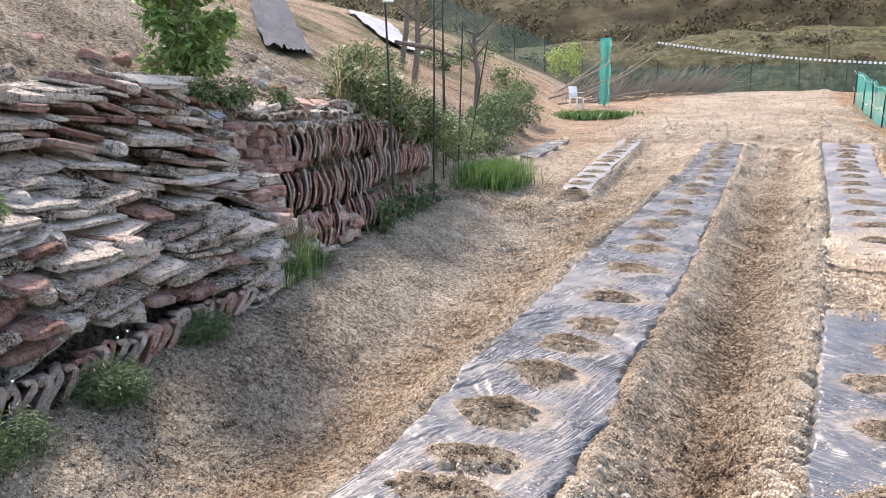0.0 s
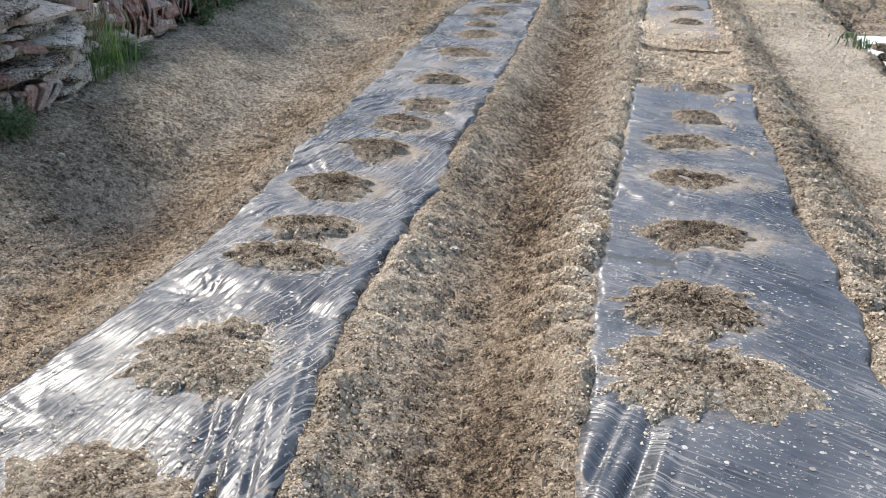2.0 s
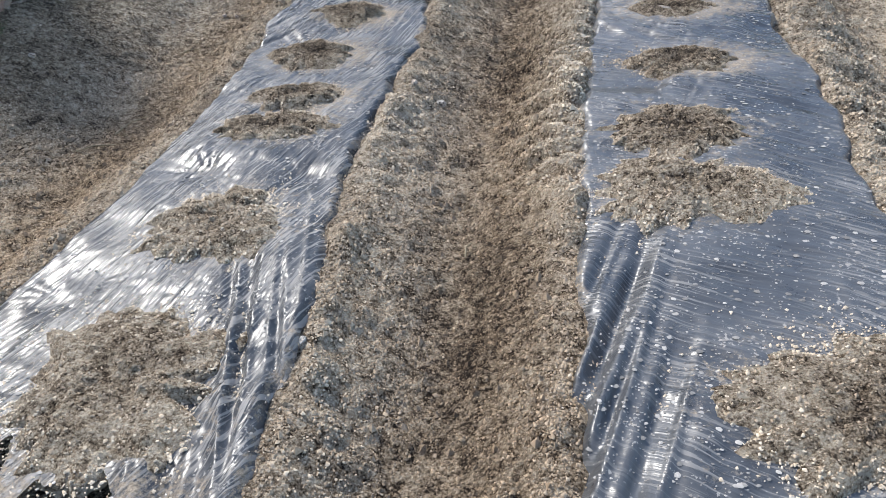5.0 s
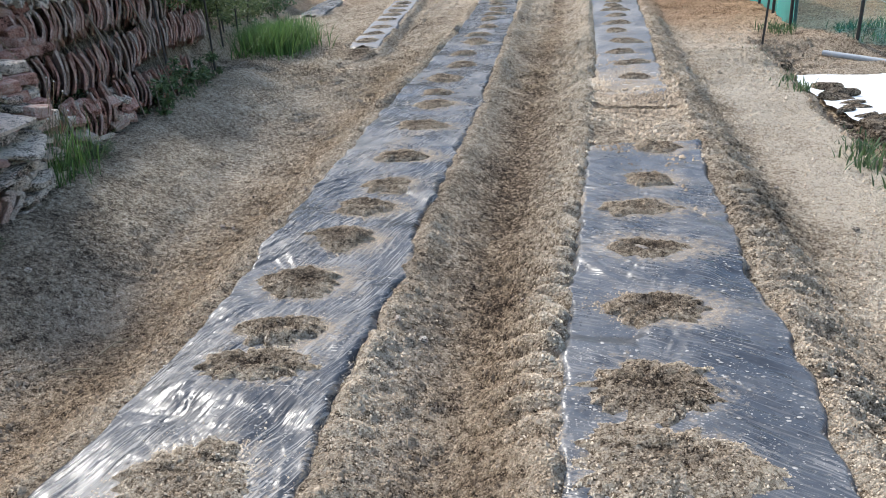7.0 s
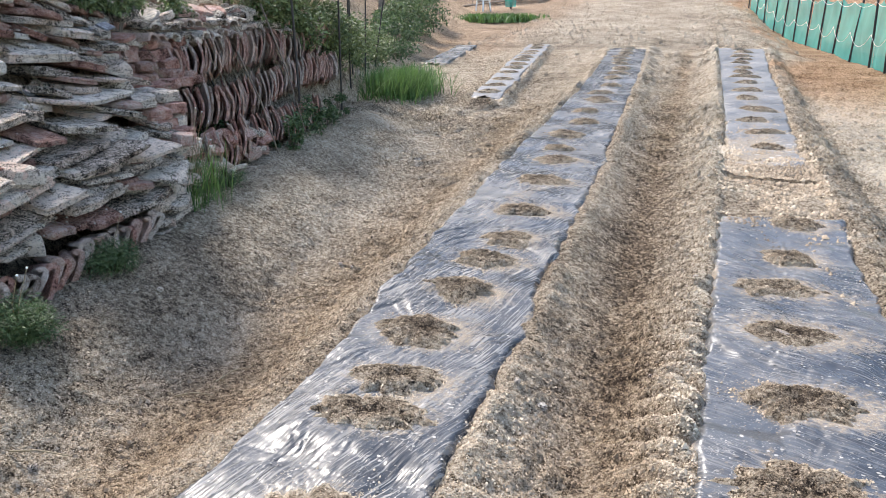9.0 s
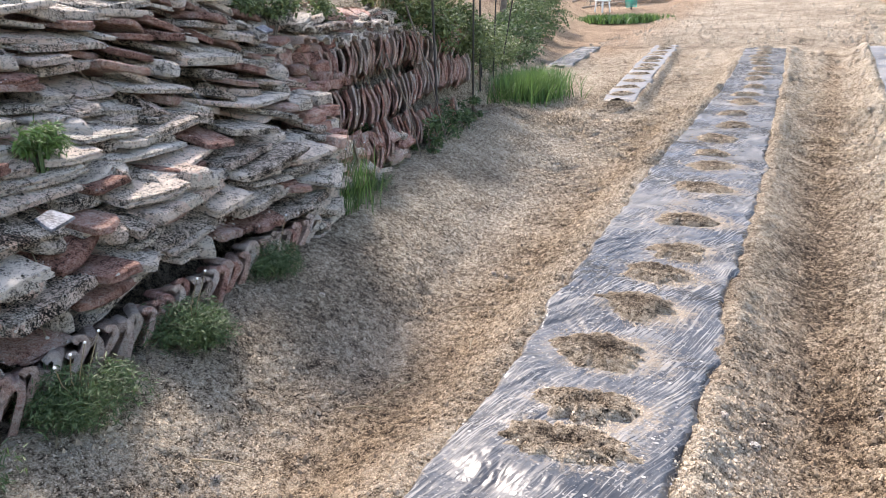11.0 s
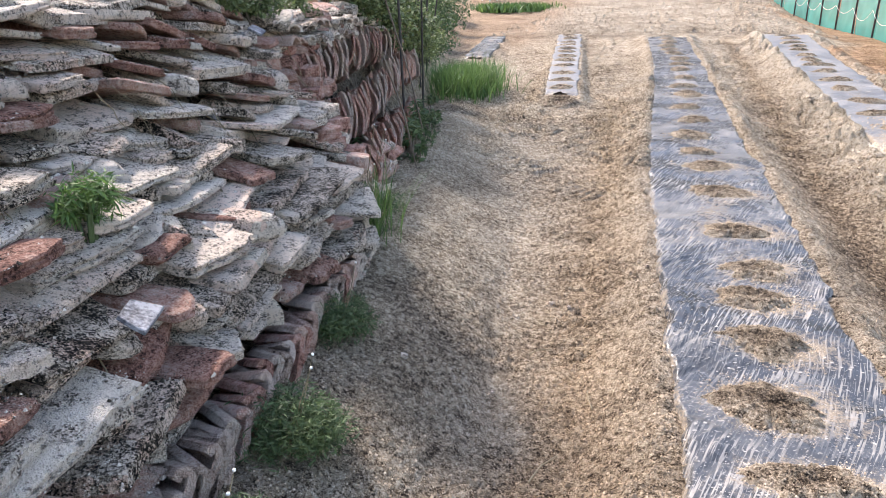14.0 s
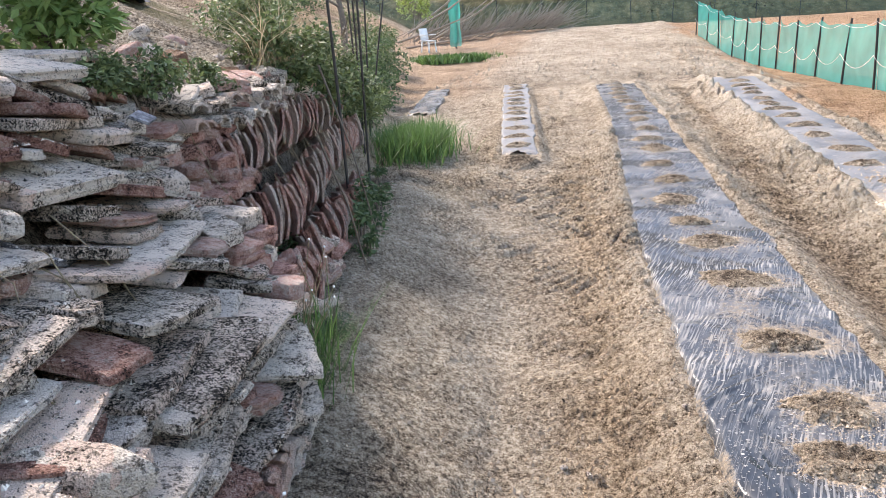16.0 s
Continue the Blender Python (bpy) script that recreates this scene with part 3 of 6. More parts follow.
    plain = 0.05 * (fbm(x * 2.1, y * 2.1, 4, 3) - 0.5) - 0.015
    return h + rough * (1 - covered) + plain * covered


furrow = along([(-60, -0.15), (1, -0.16), (2.5, -0.24), (3.8, -0.32), (6.8, -0.33), (13, -0.2), (60, -0.2)])


def tone_of(x, y):
    """How pale the soil lies, by dryness and by painted rake shading: -1 dark, 1 bleached."""
    x, y = np.asarray(x, float), np.asarray(y, float)
    on = step((18.6 - y) / 0.8)
    t = 1.1 * (fbm(x * 1.3, y * 1.3, 3, 61) - 0.5) + 1.0 * (fbm(x * 4.5, y * 4.5, 3, 63) - 0.5)
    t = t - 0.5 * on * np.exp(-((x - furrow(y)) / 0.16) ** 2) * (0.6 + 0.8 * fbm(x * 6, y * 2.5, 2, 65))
    for bed, half in ((bed_l, bed_l_half), (bed_r, bed_r_half)):
        t = t + 0.22 * on * np.exp(-((np.abs(x - bed(y)) - half(y) - 0.08) / 0.1) ** 2)
    t = t + (0.6 + 0.7 * step((y - 1.5) / 2)) * step((x - 0.95 - 0.03 * y) / 0.35) * step((13 - y) / 4)
    t = t - 0.05 * step((-1.95 - 0.1 * (y - 2) - x) / 0.25) * step((9 - y) / 3)
    t = t + 0.3 * step((y - 3.6) / 2.6) * on
    # relief shading of the rake marks painted in: paler crests, darker grooves
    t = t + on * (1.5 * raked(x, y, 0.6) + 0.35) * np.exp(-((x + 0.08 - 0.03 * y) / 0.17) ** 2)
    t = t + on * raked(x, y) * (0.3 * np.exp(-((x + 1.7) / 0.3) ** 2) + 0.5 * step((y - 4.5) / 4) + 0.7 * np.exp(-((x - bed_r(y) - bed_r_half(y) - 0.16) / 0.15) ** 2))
    # fresh damp earth beside the path
    t = t - 1.2 * step((x - path_edge(y) - 0.03) / 0.12) * step((10.6 - y) / 0.3) * step((y - 3.2) / 1.0)
    t = t - 0.35 * step((wall_x(y) - 0.5 - x) / 0.5)
    return np.clip(t + 0.25 * step((y - 18.7) / 0.6), -1, 1.5)


def ash_of(x, y):
    """Greyer soil below the wall (up to 1) against the redder earth of the furrow (below 0)."""
    x, y = np.asarray(x, float), np.asarray(y, float)
    rag = 0.5 * (fbm(x * 2.2, y * 2.2, 4, 67) - 0.5)
    grit = step((-1.78 - 0.12 * (y - 2.5) - x + rag) / 0.35) * step((9.5 - y) / 3)
    red = 0.4 * np.exp(-((x - furrow(y) - 0.03) / 0.14) ** 2) + 0.5 * np.exp(-((x + 1.62 + 0.05 * (y - 2)) / 0.22) ** 2) * step((12 - y) / 4)
    return np.clip(grit - red * step((18.6 - y) / 0.8), -1, 1)


def set_tone(me, values, name="tone"):
    me.attributes.new(name, "FLOAT", "POINT").data.foreach_set("value", np.asarray(values, np.float32).ravel())
    return me


def at(x, y):
    return float(land(np.array([x]), np.array([y]))[0])


def grid(xs, ys):
    X, Y = np.meshgrid(xs, ys)
    nx, ny = len(xs), len(ys)
    i = np.arange(nx * ny).reshape(ny, nx)
    f = np.stack([i[:-1, :-1], i[:-1, 1:], i[1:, 1:], i[1:, :-1]], -1).reshape(-1, 4)
    return X.ravel(), Y.ravel(), f


def array_mesh(name, co, faces, mat, smooth=True):
    me = bpy.data.meshes.new(name)
    co, faces = np.asarray(co, np.float32), np.asarray(faces, np.int32)
    k = faces.shape[1]
    me.vertices.add(len(co))
    me.vertices.foreach_set("co", co.ravel())
    me.loops.add(faces.size)
    me.loops.foreach_set("vertex_index", faces.ravel())
    me.polygons.add(len(faces))
    me.polygons.foreach_set("loop_start", np.arange(0, faces.size, k, dtype=np.int32))
    me.polygons.foreach_set("loop_total", np.full(len(faces), k, np.int32))
    me.polygons.foreach_set("use_smooth", np.full(len(faces), smooth))
    me.materials.append(mat)
    me.update()
    me.validate()
    return me


def graded(a, b, fine_a, fine_b, d, grow=1.12, most=6.0, back=None):
    """Coordinates from a to b, d apart between fine_a and fine_b and ever wider outside, by another rate below where back is given."""
    mid = list(np.arange(fine_a, fine_b, d))
    up, s, v = [], d, mid[-1]
    while v < b:
        s = min(s * grow, most)
        v += s
        up.append(v)
    down, s, v = [], d, mid[0]
    while v > a:
        s = min(s * (back or grow), most)
        v -= s
        down.append(v)
    return np.array(down[::-1] + mid + up)


gx = graded(-150, 150, -2.65, 1.3, 0.017, 1.09, 8)
gy = graded(-60, 190, 0.95, 3.0, 0.014, 1.0063, 8, 1.3)
X, Y, F = grid(gx, gy)
me = array_mesh("ground", np.stack([X, Y, land(X, Y)], 1), F, M["soil"])
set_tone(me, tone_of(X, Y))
set_tone(me, ash_of(X, Y), "ash")
rim = X + 3 * (fbm(X * 0.35, Y * 0.35, 3, 71) - 0.2)
set_tone(me, step((Y - 8) / 5) * step((rim - 2.0) / 0.8) * 0.85 + 0.5 * step((Y - 13) / 5) * step((-3.6 - X) / 1.5) * step((40 - Y) / 3), "clay")
set_tone(me, step((Y - 40.5) / 2.5), "hill")
set_tone(me, step((Y - 43) / 1.5) * step((57 - Y) / 2) * (0.3 + 0.7 * fbm(X * 0.3, Y * 0.8, 3, 73)) + step((Y - 43) / -2) * step((wall_x(Y) - 1.6 - X) / 2) * step((Y - 6) / 4) * step((fbm(X * 0.7, Y * 0.7, 4, 75) - 0.4) / 0.2) * 0.8, "turf")
ground = tagged(new("ground", me), "dry sandy garden soil rising to a bank and hill", "ground", kind="structure")


# ---- mulch film on the beds ----
def ridged(v):
    return 1 - 2 * np.abs(v - 0.5)


def film(y0, y1, centre, half, label, seed, d=0.0085, hubs=(), pleats=0, mat="film", turn=73.0, spots=0, caked=0.0):
    ys = [y0]
    s = d
    while ys[-1] < y1:
        ys.append(ys[-1] + s)
        s *= 1.016 if ys[-1] > 4.2 else 1.0
    ys = np.array(ys)
    us = np.linspace(-1, 1, 125 if d < 0.02 else 51)
    U, Yv = np.meshgrid(us, ys)
    n = len(us)
    hw = half(Yv)
    ragl = 0.07 * (fbm(Yv * 2.2, Yv * 0 + 3, 4, seed) - 0.5) + 0.025 * (fbm(Yv * 9, Yv * 0, 2, seed + 2) - 0.5)
    ragr = 0.11 * (fbm(Yv * 2.0, Yv * 0 + 9, 4, seed + 5) - 0.5) + 0.035 * (fbm(Yv * 9, Yv * 0, 2, seed + 7) - 0.5)
    Xv = centre(Yv) + U * hw + np.where(U < 0, -ragl, ragr) * np.abs(U) ** 3
    for edge, way in ((y0, 1), (y1, -1)):
        bite = 0.9 * np.clip(fbm(Xv * 4.5, Xv * 0 + way, 4, seed + 9) - 0.3, 0, 1)
        Yv = Yv + way * bite * np.clip(1 - np.abs(Yv - edge) / 0.9, 0, 1)
    z = smooth_land(Xv, Yv) + 0.05 * (fbm(Xv * 2.1, Yv * 2.1, 4, 3) - 0.5) + 0.022
    # wrinkles drawn one way, gathered in patches
    a = radians(turn) + 0.45 * (fbm(Xv * 0.9, Yv * 0.9, 2, seed + 3) - 0.5)
    p, q = Xv * np.cos(a) + Yv * np.sin(a), -Xv * np.sin(a) + Yv * np.cos(a)
    near = np.clip(1.5 - Yv / 8, 0.35, 1) * (0.55 + 0.45 * step((Yv - 1.9) / 0.8))
    where = step((fbm(Xv * 2.2, Yv * 2.2, 3, seed + 6) - 0.4) / 0.2)
    z = z + near * where * (0.014 * ridged(fbm(p * 2.5, q * 17, 2, seed + 4)) + 0.009 * ridged(fbm(p * 4, q * 38, 2, seed + 11)))
    z = z + 0.012 * (fbm(Xv * 4, Yv * 4, 2, seed + 8) - 0.5)
    # creases that run out from where the film is pinned or cut
    for k, (hx, hy, rx, ry) in enumerate(hubs):
        dx, dy = Xv - hx, Yv - hy
        rr, th = np.hypot(dx, dy), np.arctan2(dy, dx)
        star = ridged(fbm(th * 5.5 + 3 * k, rr * 1.5, 2, seed + 12)) - 0.5
        reach, size = (0.12, 0.011) if rx == 0 else (0.1, 0.008)
        z = z + size * star * step((rr - max(rx * 0.7, 0.015)) / 0.05) * np.exp(-np.maximum(rr - rx, 0) / reach)
        if rx == 0:
            z = z - 0.014 * np.exp(-(rr / 0.07) ** 2)
    if pleats:
        side = step((U * pleats - 0.2) / 0.5) * step((2.0 - Yv) / 0.8)
        z = z + 0.05 * side * (ridged(fbm((Xv + 0.28 * pleats * (Yv - 1.2)) * 19, Yv * 1.3, 2, seed + 14)) - 0.6)
    lap = 0.88 + 0.16 * (fbm(Yv * 5, U * 0 + np.sign(U) * 4, 3, seed + 17) - 0.35)
    z = z - 0.075 * step((np.abs(U) - lap) / 0.17)
    ends = 0.25 * (fbm(Xv * 5, Xv * 0 + seed, 3, seed + 15) - 0.2)
    z = z - (0.13 if caked else 0.07) * (1 - step((Yv - y0 - ends) / (0.5 if caked else 0.2))) - 0.07 * (1 - step((y1 - Yv - ends) / 0.3))
    i = np.arange(n * len(ys)).reshape(len(ys), n)
    f = np.stack([i[:-1, :-1], i[:-1, 1:], i[1:, 1:], i[1:, :-1]], -1).reshape(-1, 4)
    me = array_mesh("mulch_film", np.stack([Xv.ravel(), Yv.ravel(), z.ravel()], 1), f, M[mat])
    # soil washed over the middle and the edges of the film
    wash = np.exp(-(U / 0.55) ** 2) * step((Yv - 1.8) / 3.0) * (0.3 + 0.8 * fbm(Xv * 3.5, Yv * 3.5, 4, seed + 21)) + 1.5 * step((np.abs(U) - 0.84) / 0.12) * fbm(Xv * 6, Yv * 6, 3, seed + 22)
    for hx, hy, rx, ry in hubs:
        if rx:
            far = step((hy - 1.9) / 0.8)
            lobes = 0.7 + 0.7 * fbm(Xv * 5, Yv * 5, 3, seed + 25)
            wash = np.maximum(wash, (1.1 - 0.2 * (1 - far)) * np.exp(-(((Xv - hx - 0.05 * far) / (rx * (1.25 + 0.3 * far) * lobes)) ** 2 + ((Yv - hy) / (ry * (1.3 + 0.25 * far) * lobes)) ** 2) ** 1.5))
    # soil left lying on the film up to caked, and run over its two ends
    wash = wash + step((caked - Yv) / 2.0) * 2.6 * np.clip(fbm(Xv * 4, Yv * 3, 4, seed + 28) - 0.2, 0, 1)
    for edge in (np.abs(Yv - y0), np.abs(y1 - Yv)):
        wash = np.maximum(wash, 1.7 * np.exp(-(edge / (0.1 + 0.75 * fbm(Xv * 4, Yv * 4, 3, seed + 26) ** 2)) ** 2))
    set_tone(me, wash, "wash")
    ob = tagged(new("mulch_film", me), label, "mulch film", "mulch films on the beds")
    if spots:
        r = np.random.RandomState(seed)
        thick = fbm(Xv * 2.6, Yv * 2.6, 3, seed + 31) ** 2 * (0.25 + fbm(Xv * 11, Yv * 11, 2, seed + 33) ** 2) * (Yv < (5.4 if y0 < 1 else 30)) * (np.abs(U) < 0.95)
        for hx, hy, rx, ry in [hub for hub in hubs if hub[2]]:
            thick = thick + 0.12 * np.exp(-((Xv - hx) / (rx * 1.7)) ** 2 - ((Yv - hy) / (ry * 1.9)) ** 2)
        w = thick.ravel() / thick.sum()
        at_v = r.choice(len(w), spots, replace=False, p=w)
        px, py, pz = Xv.ravel()[at_v], Yv.ravel()[at_v], z.ravel()[at_v]
        size = (0.0016 + 0.0013 * r.pareto(2.2, spots).clip(0, 3.2)) * (1 if y0 < 1 else 4)
        th = np.linspace(0, 2 * np.pi, 7)[:-1]
        out = size[:, None] * r.uniform(0.7, 1.25, (spots, 6))
        ring = np.stack([px[:, None] + out * np.cos(th) * 1.25, py[:, None] + out * np.sin(th), np.repeat(pz[:, None] + 0.0006, 6, 1)], -1)
        co = np.concatenate([np.stack([px, py, pz + 0.0022], -1)[:, None], ring], 1)
        ff = np.array([(0, k + 1, (k + 1) % 6 + 1) for k in range(6)])
        sp = new("dried_splash", set_tone(array_mesh("dried_splash", co.reshape(-1, 3), (ff[None] + 7 * np.arange(spots)[:, None, None]).reshape(-1, 3), M["spot"]), np.zeros(spots * 7)))
        sp.parent = ob
        tagged(sp, "pale dried splashes of soil", kind="stuff")
    return ob


LEFT = [(-0.9, 1.08, 0.23, 0.22), (-0.92, 1.65, 0.2, 0.17), (-0.97, 2.2, 0.2, 0.12), (-0.98, 2.43, 0.18, 0.11), (-1.03, 2.83, 0.18, 0.13), (-1.0, 3.28, 0.18, 0.12),
        (-1.0, 3.7, 0.16, 0.12), (-0.96, 4.04, 0.16, 0.12), (-1.01, 4.6, 0.19, 0.14), (-1.04, 5.4, 0.2, 0.15), (-1.07, 6.15, 0.18, 0.13)]
RIGHT = [(0.56, 1.12, 0.3, 0.2), (0.3, 1.84, 0.25, 0.17), (0.28, 2.16, 0.22, 0.17), (0.34, 2.66, 0.18, 0.13), (0.36, 3.2, 0.2, 0.14), (0.39, 3.71, 0.22, 0.12), (0.46, 4.16, 0.14, 0.13), (0.58, 4.76, 0.15, 0.12)]
PINS = [(-0.75, 1.36, 0, 0), (-0.62, 1.15, 0, 0), (-1.22, 1.36, 0, 0), (-0.78, 1.9, 0, 0), (-1.08, 1.92, 0, 0)]
film(0.55, 17.5, bed_l, bed_l_half, "wrinkled black plastic mulch film on a long bed, dusty with soil", 40, hubs=LEFT + PINS, pleats=1, spots=6500)
film(0.3, 5.25, bed_r, bed_r_half, "creased black plastic mulch film with scattered soil on the bed", 60, hubs=RIGHT, pleats=-1, mat="film_slack", turn=-24.0, spots=7500)
film(5.95, 17.9, bed_r, lambda y: bed_r_half(y) - 0.05 * np.clip((9 - y) / 2.5, 0, 1), "dusty black plastic mulch film on the bed's far stretch", 80, 0.02, mat="dusty_film", spots=1200, caked=8.6)
film(9.4, 18.8, side_bed, lambda y: 0.21 + 0.008 * (y - 9.4), "short pale dusty mulch film on a side bed", 90, 0.04, mat="dusty_film", spots=400)
film(13.4, 18.0, lambda y: -4.65 - 0.13 * (y - 13.3), lambda y: 0.24 + 0 * y, "smooth shiny mulch film beside the grass clump", 95, 0.04, spots=200)


# ---- soil mounds at the planting holes ----
# a crumb half sunk in what it lies on: four sloping faces round a top
LUMP = np.array([(1, 0, -0.35), (0, 1, -0.35), (-1, 0, -0.35), (0, -1, -0.35), (0, 0, 0.85)], float)
LUMP_F = np.array([(0, 1, 4), (1, 2, 4), (2, 3, 4), (3, 0, 4)])


def crumbs(px, py, pz, size, seed):
    """Verts and faces of many small lumpy crumbs of soil."""
    r = np.random.RandomState(seed)
    n = len(px)
    v = LUMP[None] * r.uniform(0.7, 1.3, (n, 5, 1)) + r.uniform(-0.3, 0.3, (n, 5, 3)) * np.array([1, 1, 0.6])
    a = r.uniform(0, 6.28, n)
    c, q = np.cos(a)[:, None], np.sin(a)[:, None]
    v = np.stack([v[..., 0] * c - v[..., 1] * q, v[..., 0] * q + v[..., 1] * c, v[..., 2]], -1)
    co = v * size[:, None, None] + np.stack([px, py, pz], -1)[:, None]
    return co.reshape(-1, 3), (LUMP_F[None] + 5 * np.arange(n)[:, None, None]).reshape(-1, 3)


def crumb_mesh(name, px, py, pz, size, tone, seed, mat="crumb", smooth=True, lying=False):
    co, f = crumbs(px, py, pz, size, seed)
    me = set_tone(array_mesh(name, co, f, M[mat], smooth), np.repeat(tone, 5))
    return set_tone(me, np.repeat(ash_of(px, py), 5), "ash") if lying else me


def mound(x, y, rx, ry, h, seed):
    rs = np.linspace(0, 1, 27 if y < 3 else (17 if y < 6 else 9))
    aa = np.linspace(0, 2 * np.pi, 97 if y < 3 else (65 if y < 6 else 29))[:-1]

    def edge(a):
        return 1 + 0.95 * (fbm(np.cos(a) * 1.6 + seed, np.sin(a) * 1.6 - seed, 3, seed) - 0.5) + 0.5 * (fbm(np.cos(a) * 6 + seed, np.sin(a) * 6, 2, seed + 1) - 0.5)

    def top(px, py, R):
        base = smooth_land(px, py) + 0.05 * (fbm(px * 2.1, py * 2.1, 4, 3) - 0.5)
        body = h * (1 - R ** 2) - 0.75 * h * np.exp(-(R / 0.4) ** 2)
        return base + 0.016 + 0.018 * (1 - R ** 3) + body + (0.03 * (fbm(px * 22, py * 22, 3, seed) - 0.5) + 0.016 * (fbm(px * 75, py * 75, 2, seed + 2) - 0.5)) * (1 - 0.5 * R)

    def wet(px, py, R):
        return np.clip((-0.35 if y < 1.9 else -0.95) + (1.2 if y < 1.9 else 1.5) * R ** 1.3 + 0.8 * (fbm(px * 9, py * 9, 2, seed + 5) - 0.5), -1, 1)
    R, A = np.meshgrid(rs, aa)
    px, py = x + rx * R * edge(A) * np.cos(A), y + ry * R * edge(A) * np.sin(A)
    z = top(px, py, R) - 0.015 * (R > 0.98)
    co = np.stack([px.ravel() - x, py.ravel() - y, z.ravel()], 1)
    i = np.arange(len(aa) * len(rs)).reshape(len(aa), len(rs))
    j = np.roll(i, -1, 0)
    f = np.stack([i[:, :-1], i[:, 1:], j[:, 1:], j[:, :-1]], -1).reshape(-1, 4)
    f = np.concatenate([f[:, [0, 1, 2]], f[:, [0, 2, 3]]])
    ob = new("soil_mound", set_tone(array_mesh("soil_mound", co, f, M["pile"]), wet(px, py, R)))
    ob.location = (x, y, 0)
    r = np.random.RandomState(seed)
    n = 3600 if y < 2.4 else (2400 if y < 3.5 else (1300 if y < 6 else (260 if y < 10 else 70)))
    a, q = r.uniform(0, 6.283, n), np.where(r.uniform(0, 1, n) < 0.62, np.sqrt(r.uniform(0, 1.1, n)), 0.75 + np.abs(r.normal(0, 0.42, n)))
    cx, cy = x + rx * q * edge(a) * np.cos(a), y + ry * q * edge(a) * np.sin(a)
    size = 0.0016 + 0.0012 * r.pareto(2.3, n).clip(0, 3.0) + 0.0011 * (y > 3.5) + 0.003 * (y > 6)
    cz = np.maximum(top(cx, cy, np.minimum(q, 1)), smooth_land(cx, cy) + 0.05 * (fbm(cx * 2.1, cy * 2.1, 4, 3) - 0.5) + 0.024) + size * 0.2
    bits = new("loose_soil", crumb_mesh("loose_soil", cx - x, cy - y, cz, size, np.minimum(wet(cx, cy, np.minimum(q, 1.1)) + r.normal(0, 0.3 if y < 2.6 else 0.15, n) - 0.45 * (y > 2.6), 0.9 if y < 2.6 else 0.15), seed))
    bits.parent = ob
    tagged(bits, kind="stuff")
    return tagged(ob, "low mound of crumbly soil over a planting hole in the film", "soil mound", "soil mounds along the beds")


rng = random.Random(4)
for k, (x, y, rx, ry) in enumerate(LEFT):
    mound(x, y, rx, ry, 0.04, 100 + k)
y = 6.65
while y < 17.3:
    mound(float(bed_l(y)) + rng.uniform(-0.06, 0.06), y, rng.uniform(0.14, 0.2), rng.uniform(0.1, 0.16), 0.05, int(y * 31))
    y += rng.uniform(0.6, 0.85)
for k, (x, y, rx, ry) in enumerate(RIGHT):
    mound(x, y, rx, ry, 0.04, 200 + k)
y = 7.2
while y < 17.5:
    mound(float(bed_r(y)) + rng.uniform(-0.06, 0.06), y, rng.uniform(0.14, 0.21), rng.uniform(0.1, 0.16), 0.05, int(y * 37))
    y += rng.uniform(0.6, 0.85)
mound(float(side_bed(9.35)), 9.38, 0.24, 0.17, 0.06, 411)
y = 10.1
while y < 18.6:
    mound(float(side_bed(y)), y, 0.17, 0.15, 0.04, int(y * 41))
    y += rng.uniform(0.6, 0.8)


